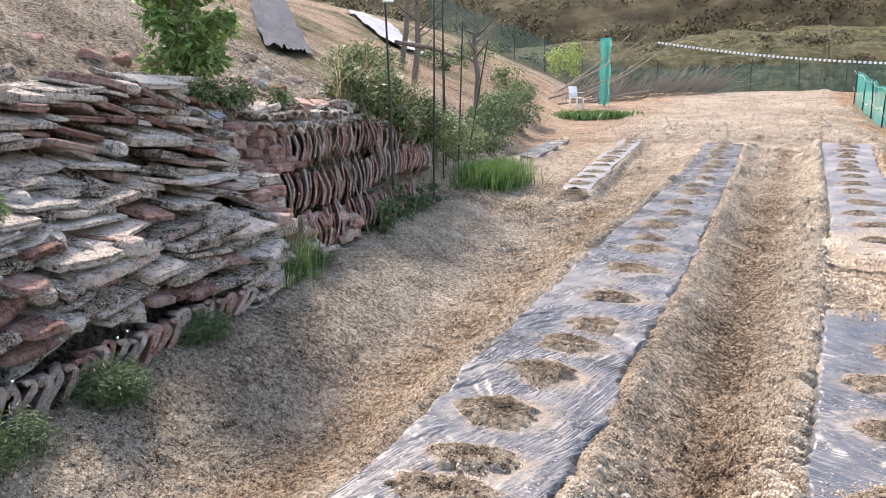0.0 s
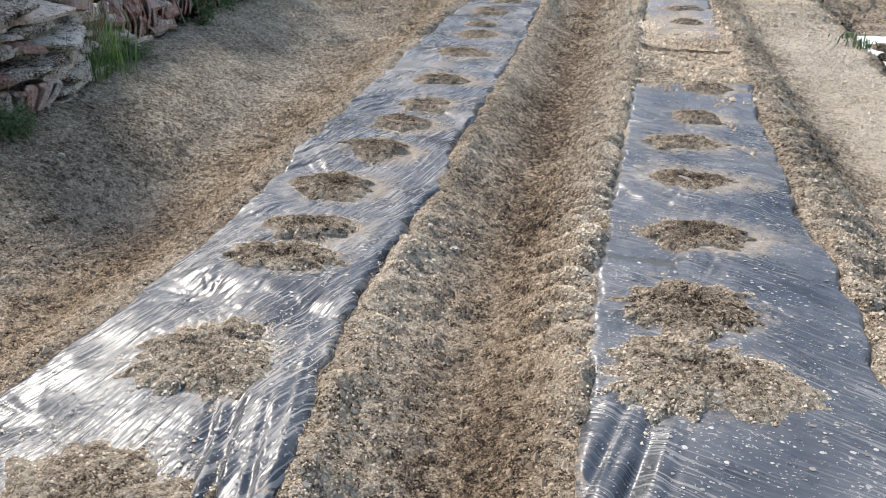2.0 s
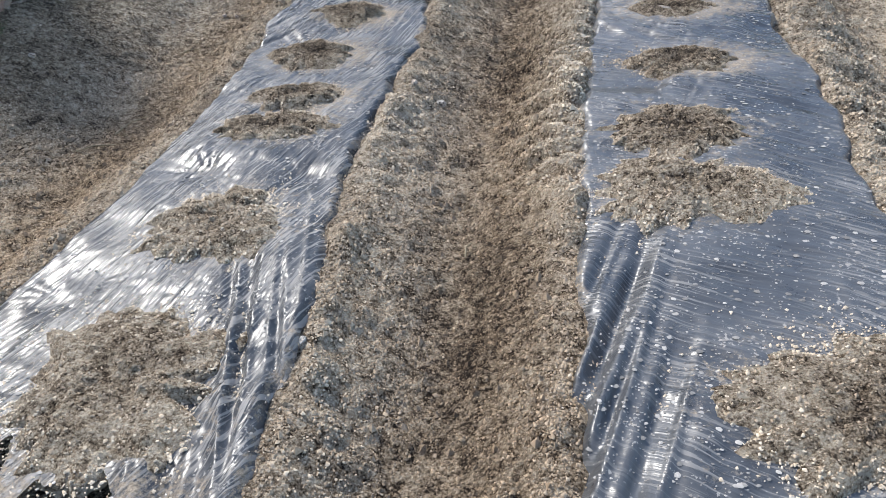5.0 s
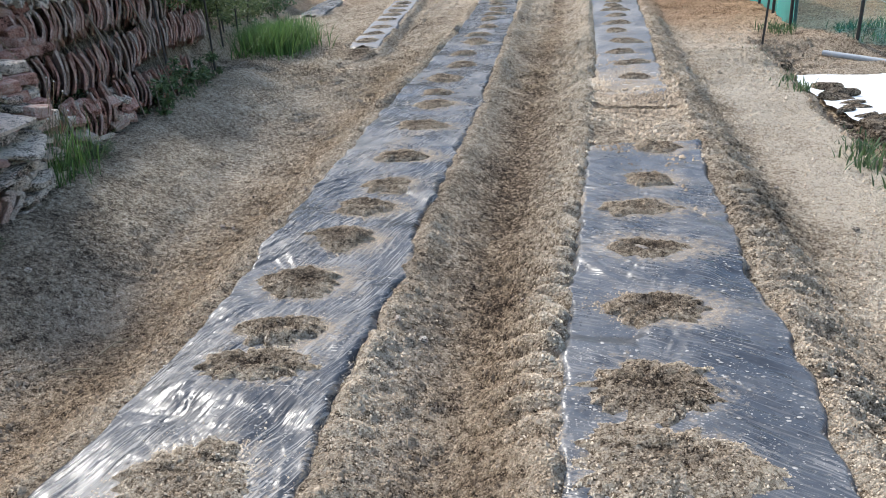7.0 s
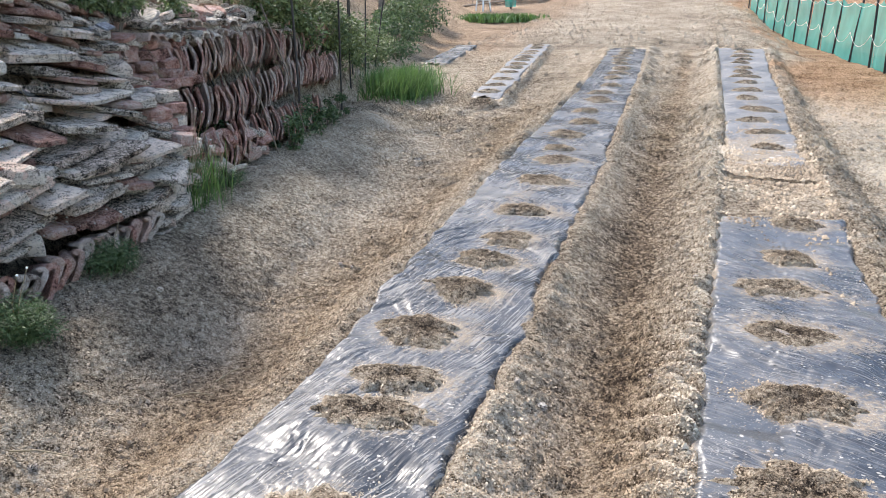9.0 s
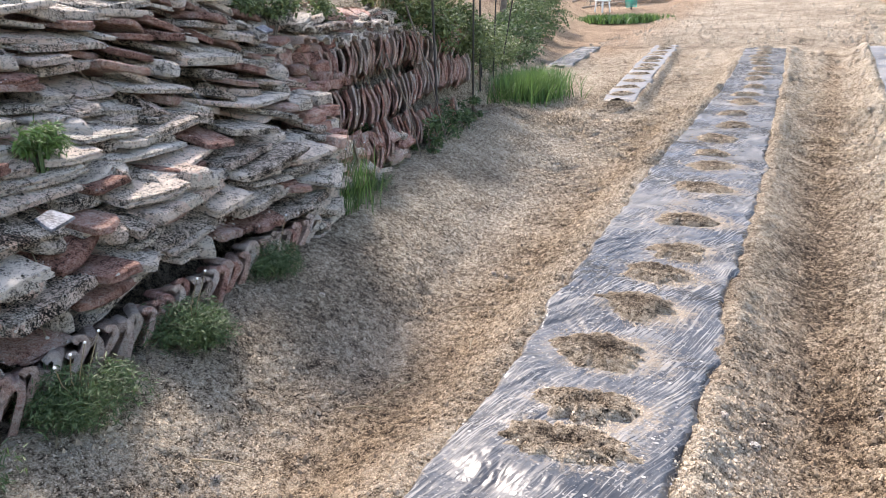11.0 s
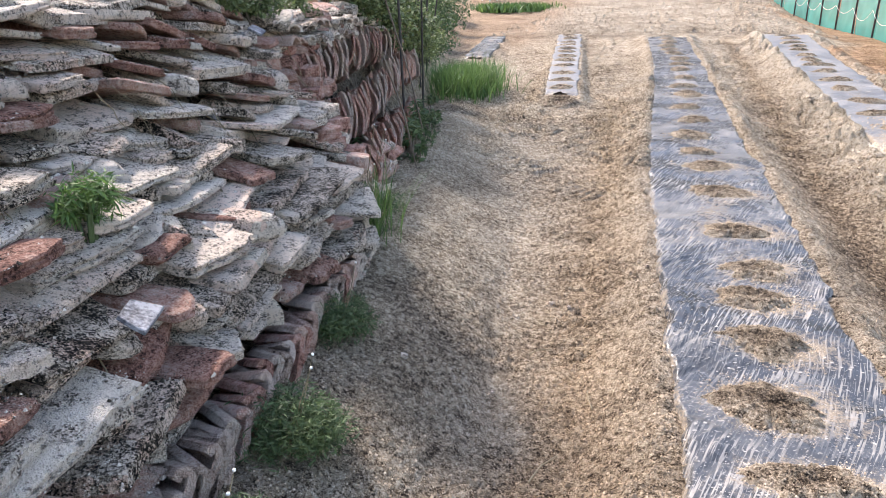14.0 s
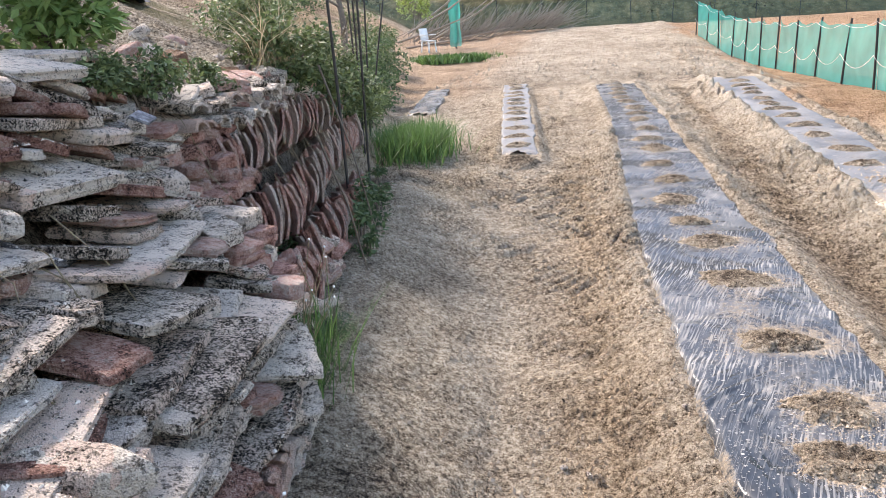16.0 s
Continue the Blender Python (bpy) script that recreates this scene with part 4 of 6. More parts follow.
# ---- dry stone wall ----
def slab_mesh(name, seed, mat, sides=18, block=False):
    """A flat broken stone of unit size: straight snapped edges, a split rim with ledges, a nearly flat top."""
    r = random.Random(seed)
    if block:
        poly = [(0.54 * math.cos(a) * r.uniform(0.85, 1.08), 0.54 * math.sin(a) * r.uniform(0.85, 1.08)) for a in [(k + r.uniform(-0.22, 0.22)) * math.pi / 3 for k in range(6)]]
    else:
        poly = [(0.5 + r.uniform(-0.1, 0.03), -0.5 + r.uniform(0, 0.14)), (0.5 + r.uniform(-0.1, 0.03), 0.5 - r.uniform(0, 0.14)), (-0.5, 0.5 - r.uniform(0, 0.2)), (-0.5, -0.5 + r.uniform(0, 0.2))]
        if r.random() < 0.5:
            poly.insert(1, (0.5 + r.uniform(0, 0.07), r.uniform(-0.3, 0.3)))
    corners = len(poly)
    pts = []
    per = max(2, round(sides / corners))
    for k in range(corners):
        (ax, ay), (bx, by) = poly[k], poly[(k + 1) % corners]
        for i in range(per):
            u = (i + (r.uniform(-0.25, 0.25) if i else 0.0)) / per
            chip = r.uniform(-0.035, 0.02) if i else -0.02
            px, py = ax + (bx - ax) * u, ay + (by - ay) * u
            d = math.hypot(px, py)
            pts.append((px * (1 + chip / d), py * (1 + chip / d)))
    sides = len(pts)
    tilt = (r.uniform(-0.2, 0.2), r.uniform(-0.2, 0.2))
    layers = [(-0.5, 0.93), (-0.4, 0.98), (-0.05, 0.99), (0.0, 0.955), (0.3, 0.97), (0.46, 0.955), (0.5, 0.925), (0.52, 0.5)]
    if block:
        layers = [(-0.5, 0.8), (-0.3, 0.98), (0.1, 1.0), (0.36, 0.93), (0.5, 0.78), (0.54, 0.4)]
    rings = []
    for z, inset in layers:
        g = r.uniform(-0.015, 0.015)
        rings.append([(px * (inset + g) * r.uniform(0.985, 1.012), py * (inset + g) * r.uniform(0.985, 1.012),
                       z + tilt[0] * px + tilt[1] * py + r.uniform(-0.05, 0.05)) for px, py in pts])
    verts = [v for ring in rings for v in ring]
    faces = []
    for k in range(len(rings) - 1):
        for i in range(sides):
            j = (i + 1) % sides
            faces.append((k * sides + i, k * sides + j, (k + 1) * sides + j, (k + 1) * sides + i))
    m = (len(rings) - 1) * sides
    verts.append((0, 0, 0.52))
    faces += [(m + i, m + (i + 1) % sides, len(verts) - 1) for i in range(sides)]
    faces.append(tuple(range(sides - 1, -1, -1)))
    me = bpy.data.meshes.new(name)
    me.from_pydata(verts, [], faces)
    me.materials.append(mat)
    return me


def place(x, y, z, rx, ry, rz, sx, sy, sz):
    return pose(x, y, z, rx, ry, rz) @ Matrix.Diagonal((sx, sy, sz, 1))


stone_wall = tagged(new("stone_wall"), "dry stone retaining wall of weathered flat grey stones", "wall", kind="structure")
slabs = [slab_mesh("stone", s, M["stone"]) for s in range(14)]
blocks = [slab_mesh("stone", 50 + s, M["stone"], 14, True) for s in range(6)]
reds = [slab_mesh("brick", 80 + s, M["fired"], 14) for s in range(5)]
slates = [slab_mesh("slate", 95 + s, M["slate"], 7) for s in range(3)]


def face_x(y, z):
    return float(wall_x(y) - (z - wall_foot(y)) * wall_lean(y))


batter = along([(-1, 0), (0.19, 0), (0.5, 0.03), (0.62, 0.07), (0.85, 0.26), (1.05, 0.49), (1.2, 0.58), (1.4, 0.72), (1.6, 0.88)])


def stone_x(y, z):
    """The face of the stone wall: steep at its foot, leaning back above, and turning away at its far end."""
    return -2.2 - 0.143 * y - float(batter(z)) - 0.28 * max(0.0, y - 3.55)


rng = random.Random(11)
grit = []


def lay(me, y, z, deep, w, th, out, rx, ry, rz, dusted=1.0):
    m = place(stone_x(y, z) - deep / 2 + out, y, z, rx, ry, rz, deep, w, th)
    piece(me.name.split(".")[0], me, stone_wall, m)
    for k in range(int(rng.choice((30, 160, 480)) * w * dusted)):
        grit.append(m @ Vector((min(rng.gauss(0.25, 0.18), 0.46), rng.uniform(-0.46, 0.46), 0.52)))


z = 0.395
while z < 1.42:
    y = 0.85 + rng.uniform(0, 0.25)
    end = 3.78 + 1.1 * max(0, z - 0.74)
    while y < end:
        pick = rng.random()
        w = rng.choice((0.12, 0.2, 0.28, 0.36, 0.46)) * rng.uniform(0.85, 1.2)
        th = rng.choice((0.02, 0.027, 0.034, 0.044))
        me, deep = rng.choice(slabs), rng.uniform(0.24, 0.4)
        if pick > 0.86:
            me, w, th = rng.choice(blocks), rng.uniform(0.07, 0.18), rng.uniform(0.05, 0.11)
        elif pick > 0.66:
            me, w, th = rng.choice(reds), rng.uniform(0.16, 0.32), rng.uniform(0.024, 0.038)
        elif pick > 0.645:
            me, w = rng.choice(slates), rng.uniform(0.14, 0.24)
        w = min(w, end - y + 0.06)
        yc = y + w / 2
        zz = z + 0.05 * math.sin(yc * 2.3 + z * 5) + rng.uniform(-0.014, 0.014)
        if zz < wall_top(yc) + 0.04 and rng.random() > 0.09:
            dip = -15 * min(1, max(0, (z - 0.8) / 0.25)) * (0.55 + 0.45 * math.sin(yc * 2.1 + 1.0)) + 3
            lay(me, yc, zz, deep, w * 1.05, th, rng.gauss(0.0, 0.028) + (0.045 if rng.random() < 0.16 else 0.0), rng.gauss(dip, 5.5), rng.gauss(10, 5), rng.gauss(8 + 20 * max(0, yc - 3.3), 7))
        y += w * 0.97
    z += rng.uniform(0.038, 0.046)
# slabs laid along the top
y = 0.7
while y < 4.1:
    w = rng.uniform(0.28, 0.5)
    me = rng.choice(reds) if rng.random() > 0.7 else rng.choice(slabs)
    lay(me, y + w / 2, float(wall_top(y)) + 0.035, rng.uniform(0.35, 0.5), w, rng.uniform(0.03, 0.05), 0.03, rng.gauss(-6, 6), rng.gauss(9, 4), rng.gauss(12, 12), 0.6)
    y += w * 0.9
# the foot at the far end, where stones reach the ground
for k in range(46):
    y, z = rng.uniform(3.25, 3.85), rng.uniform(0.18, 0.42)
    lay(rng.choice(slabs), y, z, rng.uniform(0.2, 0.32), rng.uniform(0.14, 0.3), rng.uniform(0.026, 0.046), rng.gauss(0.0, 0.03), rng.gauss(3, 6), rng.gauss(9, 6), rng.gauss(20, 10), 0.6)
g = np.array(grit)
gs = 0.0016 + 0.0014 * np.random.RandomState(3).pareto(2.2, len(g)).clip(0, 4)
gm = new("grit", crumb_mesh("grit", g[:, 0], g[:, 1], g[:, 2], gs, np.zeros(len(g)), 8, "grit", False))
gm.parent = stone_wall
tagged(gm, "grit and small chips lying on the stones", kind="stuff")
shards = [slab_mesh("glazed_shard", 320 + k, M["shard"], 6) for k in range(2)]
for x, y, z in ((-2.53, 1.825, 0.745), (-3.42, 3.98, 1.24)):
    piece("glazed_shard", rng.choice(shards), stone_wall, place(x, y, z, 6, 26, 20, 0.08, 0.13, 0.012))


# ---- roof tiles set on edge ----
def tile_mesh(name, seed, high=0.26, deep=0.24, thick=0.015, wave=0.034, mat="brick", hook=False):
    """A curved roof tile on its edge: wavy or hooked profile up the wall, its length into the bank."""
    r = random.Random(seed)
    n = 9
    turns, start = r.uniform(0.85, 1.15), r.uniform(-0.15, 0.3)
    mid = [(wave * math.sin(k / (n - 1) * math.pi * turns + start), (k / (n - 1) - 0.5) * high) for k in range(n)]
    if hook:
        bow = r.uniform(0.006, 0.014)
        mid = [(bow * math.sin(k / 4 * 1.6), (-0.5 + 0.17 * k) * high) for k in range(5)]
        a0, rad = mid[-1], r.uniform(0.014, 0.02)
        mid += [(a0[0] - rad + rad * math.cos(k * 0.75), a0[1] + rad * 1.5 * math.sin(k * 0.75)) for k in range(1, 5)]
    norm = []
    for k in range(n):
        p, q = mid[max(k - 1, 0)], mid[min(k + 1, n - 1)]
        dx, dz = q[0] - p[0], q[1] - p[1]
        d = math.hypot(dx, dz)
        norm.append((-dz / d * thick / 2, dx / d * thick / 2))
    prof = [(a + u, b + w) for (a, b), (u, w) in zip(mid, norm)] + [(a - u, b - w) for (a, b), (u, w) in zip(reversed(mid), reversed(norm))]
    m = len(prof)
    chip = [r.uniform(-0.008, 0.004) for k in range(m)]
    verts = [(x + chip[k] * (x > 0), a + r.uniform(-0.0015, 0.0015), b) for x in (deep / 2, deep / 2 - 0.006, -deep / 2) for k, (a, b) in enumerate(prof)]
    faces = [(t * m + i, (t + 1) * m + i, (t + 1) * m + (i + 1) % m, t * m + (i + 1) % m) for t in range(2) for i in range(m)]
    for k in range(n - 1):
        faces.append((k, k + 1, m - 2 - k, m - 1 - k))
    me = bpy.data.meshes.new(name)
    me.from_pydata(verts, [], faces)
    me.materials.append(M[mat])
    return me


tile_wall = tagged(new("tile_wall"), "retaining wall of reddish curved roof tiles stacked on edge", "wall", kind="structure")
tiles = [tile_mesh("roof_tile", 200 + k, mat="edge" if k % 3 == 0 else "brick", thick=0.013, wave=0.024 + 0.002 * k) for k in range(9)]
rng = random.Random(21)
for z0, y0, y1 in ((0.36, 4.35, 6.9), (0.66, 4.1, 8.2), (0.95, 4.6, 8.4)):
    y = y0
    while y < y1:
        zz = z0 + 0.03 * math.sin(y * 2.1 + z0 * 9) + rng.uniform(-0.012, 0.012)
        piece("roof_tile", rng.choice(tiles), tile_wall,
              place(face_x(y, zz) - 0.07 + rng.uniform(-0.03, 0.04), y, zz, rng.gauss(-2, 5), rng.gauss(-18, 6), rng.gauss(-50, 7), 1, 1, rng.uniform(0.8, 1.15)))
        y += rng.choice((0.03, 0.036, 0.042, 0.055))
small = [tile_mesh("edge_tile", 240 + k, 0.18, 0.2, 0.023, 0.03, "edge", True) for k in range(6)] + [tile_mesh("edge_tile", 248 + k, 0.17, 0.2, 0.022, 0.03, "brick", True) for k in range(2)]
y = 0.6
while y < 3.35:
    zz = 0.28 + rng.uniform(-0.015, 0.015)
    piece("edge_tile", rng.choice(small), stone_wall,
          place(stone_x(y, zz) - 0.045 + rng.uniform(-0.012, 0.012), y, zz, rng.gauss(-30, 6), rng.gauss(-14, 5), rng.gauss(-28, 7), 1, 1, rng.uniform(0.85, 1.1)))
    y += rng.uniform(0.042, 0.054)


# a short stack of old bricks where the stones meet the tiles
ends = [slab_mesh("brick", 340 + k, M["brick"], 16) for k in range(4)]
for k in range(5):
    z = 0.56 + 0.07 * k
    for y in (3.86, 4.0):
        me = rng.choice(ends + slabs[:4])
        piece(me.name.split(".")[0], me, stone_wall, place(stone_x(y, z) - 0.06 + rng.uniform(-0.03, 0.04), y + rng.uniform(-0.03, 0.03), z, rng.gauss(0, 4), rng.gauss(6, 4), rng.gauss(-10, 10), 0.26, rng.uniform(0.15, 0.2), 0.06))


# broken tile ends and bricks that close the corner
closers = ends + [slab_mesh("brick", 350 + k, M["fired"], 12, True) for k in range(3)]
z = 0.3
while z < 1.12:
    y = 3.95
    while y < 4.2 + (0.5 if z > 0.8 else 0.0):
        w = rng.uniform(0.1, 0.19)
        me = rng.choice(closers)
        piece("brick", me, tile_wall, place(face_x(y, z) - 0.09 + rng.uniform(-0.02, 0.03), y + w / 2, z, rng.gauss(0, 6), rng.gauss(4, 6), rng.gauss(-15, 10), 0.26, w * 1.05, rng.uniform(0.05, 0.075)))
        y += w
    z += 0.062


# half-round tiles laid with their open ends outwards
def arch_mesh(seed, rad=0.05, thick=0.014, deep=0.24):
    r = random.Random(seed)
    n = 8
    ring = [(rad * math.cos(math.pi * k / n), rad * r.uniform(0.9, 1.05) * math.sin(math.pi * k / n)) for k in range(n + 1)]
    prof = ring + [(a * (1 - thick / rad), b * (1 - thick / rad)) for a, b in reversed(ring)]
    m = len(prof)
    verts = [(x + r.uniform(-0.004, 0.004), a, b) for x in (deep / 2, -deep / 2) for a, b in prof]
    faces = [(i, m + i, m + (i + 1) % m, (i + 1) % m) for i in range(m)] + [(k, k + 1, m - 2 - k, m - 1 - k) for k in range(n)]
    me = bpy.data.meshes.new("roof_tile")
    me.from_pydata(verts, [], faces)
    me.materials.append(M["edge" if seed % 2 else "stone"])
    return me


arches = [arch_mesh(360 + k) for k in range(4)]
y = 4.4
while y < 5.9:
    for z in (1.13, 1.21):
        if rng.random() < 0.75:
            piece("roof_tile", rng.choice(arches), tile_wall, place(face_x(y, z) - 0.02 + rng.uniform(-0.02, 0.03), y + (z - 1.13) * 0.6, z, rng.gauss(0, 10), rng.gauss(6, 5), rng.gauss(-15, 10), 1, rng.uniform(0.85, 1.15), rng.uniform(0.85, 1.1)))
    y += rng.uniform(0.1, 0.13)


# broken tile ends and rubble along the top of the tile wall
rng = random.Random(33)
bits = [slab_mesh("tile_shard", 300 + k, M["stone" if k % 3 else "brick"], 7) for k in range(9)]
for z0 in (1.1, 1.17, 1.25, 1.29):
    y = 4.1 + rng.uniform(0, 0.1)
    while y < 8.0:
        w = rng.uniform(0.09, 0.22)
        piece("tile_shard", rng.choice(bits), tile_wall,
              place(face_x(y, z0) - 0.06 + rng.uniform(-0.06, 0.05), y + w / 2, z0 + rng.uniform(-0.02, 0.02),
                    rng.gauss(0, 14), rng.gauss(10, 10), rng.gauss(0, 25), rng.uniform(0.14, 0.26), w, rng.uniform(0.022, 0.05)))
        y += w * 1.05
for k in range(26):
    y = rng.uniform(4.1, 5.2)
    z0 = rng.uniform(0.28, 0.5)
    piece("tile_shard", rng.choice(bits), tile_wall,
          place(face_x(y, z0) + rng.uniform(-0.03, 0.05), y, z0, rng.gauss(0, 25), rng.gauss(20, 15), rng.gauss(0, 40), rng.uniform(0.12, 0.2), rng.uniform(0.1, 0.2), 0.03))


# ---- loose crumbs on the soil ----
r = np.random.RandomState(5)
n = 125000
cy = 0.9 + 2.6 * r.beta(1.0, 1.7, n)
cx = r.uniform(-2.5, 1.35, n)
keep = (np.abs(cx - bed_l(cy)) > bed_l_half(cy) - 0.01) & (np.abs(cx - bed_r(cy)) > bed_r_half(cy) - 0.01) & (cx > wall_x(cy) + 0.02)
cx, cy = cx[keep], cy[keep]
size = 0.0022 + 0.001 * r.pareto(2.6, len(cx)).clip(0, 4) + 0.0006 * (cy - 1.5).clip(0, 2)
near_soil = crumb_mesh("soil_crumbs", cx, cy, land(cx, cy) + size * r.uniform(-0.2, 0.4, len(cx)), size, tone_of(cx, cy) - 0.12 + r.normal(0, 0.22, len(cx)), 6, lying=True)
tagged(new("soil_crumbs", near_soil), "loose crumbs and grains of dry soil", "soil", kind="stuff")
n = 105000
cx, cy = r.uniform(-3.6, 2.4, n), 2.3 + 9.0 * r.beta(1.0, 2.0, n)
keep = (np.abs(cx - bed_l(cy)) > bed_l_half(cy)) & (np.abs(cx - bed_r(cy)) > bed_r_half(cy)) & (cx > wall_x(cy))
cx, cy = cx[keep], cy[keep]
size = (0.0026 + 0.0016 * r.pareto(2.2, len(cx)).clip(0, 4)) * (0.55 + 0.16 * cy)
tagged(new("soil_crumbs", crumb_mesh("soil_crumbs", cx, cy, land(cx, cy) + size * 0.15, size, tone_of(cx, cy) - 0.3 - 0.3 * (cx > 0.85) - np.abs(r.normal(0, 0.3, len(cx))) + 0.15 * r.uniform(0, 1, len(cx)), 16, smooth=False, lying=True)), "loose crumbs and clods of dry soil", "soil", kind="stuff")
# larger clods, most of them on the trodden strip below the wall
n = 6500
cy = 0.8 + 6.0 * r.beta(1.1, 1.6, n)
cx = np.where(r.uniform(0, 1, n) < 0.6, wall_x(cy) + 0.15 + 1.0 * r.uniform(0, 1, n), r.uniform(-0.55, 0.02, n))
size = 0.0035 + 0.0028 * r.pareto(2.6, n).clip(0, 3)
tagged(new("small_clods", crumb_mesh("small_clods", cx, cy, land(cx, cy) + size * 0.2, size, tone_of(cx, cy) - 0.25, 7, smooth=False, lying=True)), "small dark clods on the strip below the wall", "soil", kind="stuff")


# ---- plants ----
def blades(n, spread, length, width, bend, seed, lean=0.5):
    """Grass blades from the origin: verts and faces. spread (x, y): where they root; lean: how far they splay."""
    r = np.random.RandomState(seed)
    rx, ry = r.normal(0, 0.5, n) * spread[0], r.normal(0, 0.5, n) * spread[1]
    a = r.uniform(0, 6.283, n)
    ln = length * r.uniform(0.55, 1.1, n)
    tip = lean * np.abs(r.normal(0.5, 0.35, n)) + 0.05
    w = width * r.uniform(0.6, 1.2, n)
    vs = []
    for t, ww in ((0, 0.8), (0.35, 1.0), (0.7, 0.75), (1.0, 0.08)):
        out = ln * (tip * t + bend * tip * t ** 2)
        up = ln * (t - 0.45 * bend * tip * t ** 2)
        x, y = rx + np.cos(a) * out, ry + np.sin(a) * out
        for sgn in (-1, 1):
            vs.append(np.stack([x - np.sin(a) * sgn * w * ww / 2, y + np.cos(a) * sgn * w * ww / 2, up], -1))
    co = np.stack(vs, 1)
    base = np.array([(0, 1, 3, 2), (2, 3, 5, 4), (4, 5, 7, 6)])
    return co.reshape(-1, 3), (base[None] + 8 * np.arange(n)[:, None, None]).reshape(-1, 4)


def leaves(px, py, pz, size, seed, droop=0.3, long=1.8):
    """Folded leaves, each of four triangles, at the points given."""
    r = np.random.RandomState(seed)
    n = len(px)
    shape = np.array([(0, 0, 0), (0.4, 0.32, 0.07), (1, 0, -0.06), (0.4, -0.32, 0.07), (0.45, 0, -0.02)]) * np.array([long, 1.25, 1])
    v = np.repeat(shape[None], n, 0) * (size * r.uniform(0.6, 1.25, n))[:, None, None]
    az, el, ro = r.uniform(0, 6.283, n), r.normal(-droop, 0.5, n), r.normal(0, 0.6, n)
    c, q = np.cos(ro)[:, None], np.sin(ro)[:, None]
    v = np.stack([v[..., 0], v[..., 1] * c - v[..., 2] * q, v[..., 1] * q + v[..., 2] * c], -1)
    c, q = np.cos(el)[:, None], np.sin(el)[:, None]
    v = np.stack([v[..., 0] * c - v[..., 2] * q, v[..., 1], v[..., 0] * q + v[..., 2] * c], -1)
    c, q = np.cos(az)[:, None], np.sin(az)[:, None]
    v = np.stack([v[..., 0] * c - v[..., 1] * q, v[..., 0] * q + v[..., 1] * c, v[..., 2]], -1)
    co = v + np.stack([px, py, pz], -1)[:, None]
    base = np.array([(0, 4, 1), (1, 4, 2), (2, 4, 3), (3, 4, 0)])
    return co.reshape(-1, 3), (base[None] + 5 * np.arange(n)[:, None, None]).reshape(-1, 3)


def mesh_part(name, co, f, mat, parent, label="", smooth=False):
    ob = new(name, array_mesh(name, co, f, mat, smooth))
    ob.parent = parent
    if label:
        tagged(ob, label)
    return ob


def tube(points, radii, sides=6):
    """Verts and faces of a tapering tube through the points."""
    co, f = [], []
    pts = [Vector(p) for p in points]
    for k, p in enumerate(pts):
        d = (pts[min(k + 1, len(pts) - 1)] - pts[max(k - 1, 0)]).normalized()
        u = d.orthogonal().normalized()
        w = d.cross(u)
        for i in range(sides):
            a = 2 * math.pi * i / sides
            co.append(p + (u * math.cos(a) + w * math.sin(a)) * radii[k])
    for k in range(len(pts) - 1):
        for i in range(sides):
            j = (i + 1) % sides
            f.append((k * sides + i, k * sides + j, (k + 1) * sides + j, (k + 1) * sides + i))
    return [tuple(v) for v in co], f


def join(list_of):
    co, f, n = [], [], 0
    for c, ff in list_of:
        co += [tuple(v) for v in c]
        f += [tuple(i + n for i in q) for q in ff]
        n += len(c)
    return co, f


def grass_clump(name, x, y, z, n, spread, length, width, seed, mat="weed", label="", bend=0.8, lean=0.6, flowers=0, category="weed", group="weeds at the wall"):
    ob = tagged(new(name), label, category, group)
    ob.location = (x, y, z)
    co, f = blades(n, spread, length, width, bend, seed, lean)
    tagged(mesh_part("leaves", co, f, M[mat], ob), kind="stuff")
    if flowers:
        r = random.Random(seed)
        for k in range(flowers):
            a, d = r.uniform(0, 6.28), r.uniform(0.05, 0.3) * length * 1.5
            top = (math.cos(a) * d, math.sin(a) * d, length * r.uniform(0.9, 1.5))
            c1, f1 = tube([(0, 0, 0), (top[0] * 0.4, top[1] * 0.4, top[2] * 0.6), top], [0.002, 0.0018, 0.0015], 4)
            st = mesh_object("stalk", c1, f1, M["straw"], ob)
            bm = bmesh.new()
            bmesh.ops.create_icosphere(bm, subdivisions=1, radius=0.005, matrix=Matrix.Translation(top))
            part("seed_head", bm, M["white"], ob, "small pale seed head")
    return ob


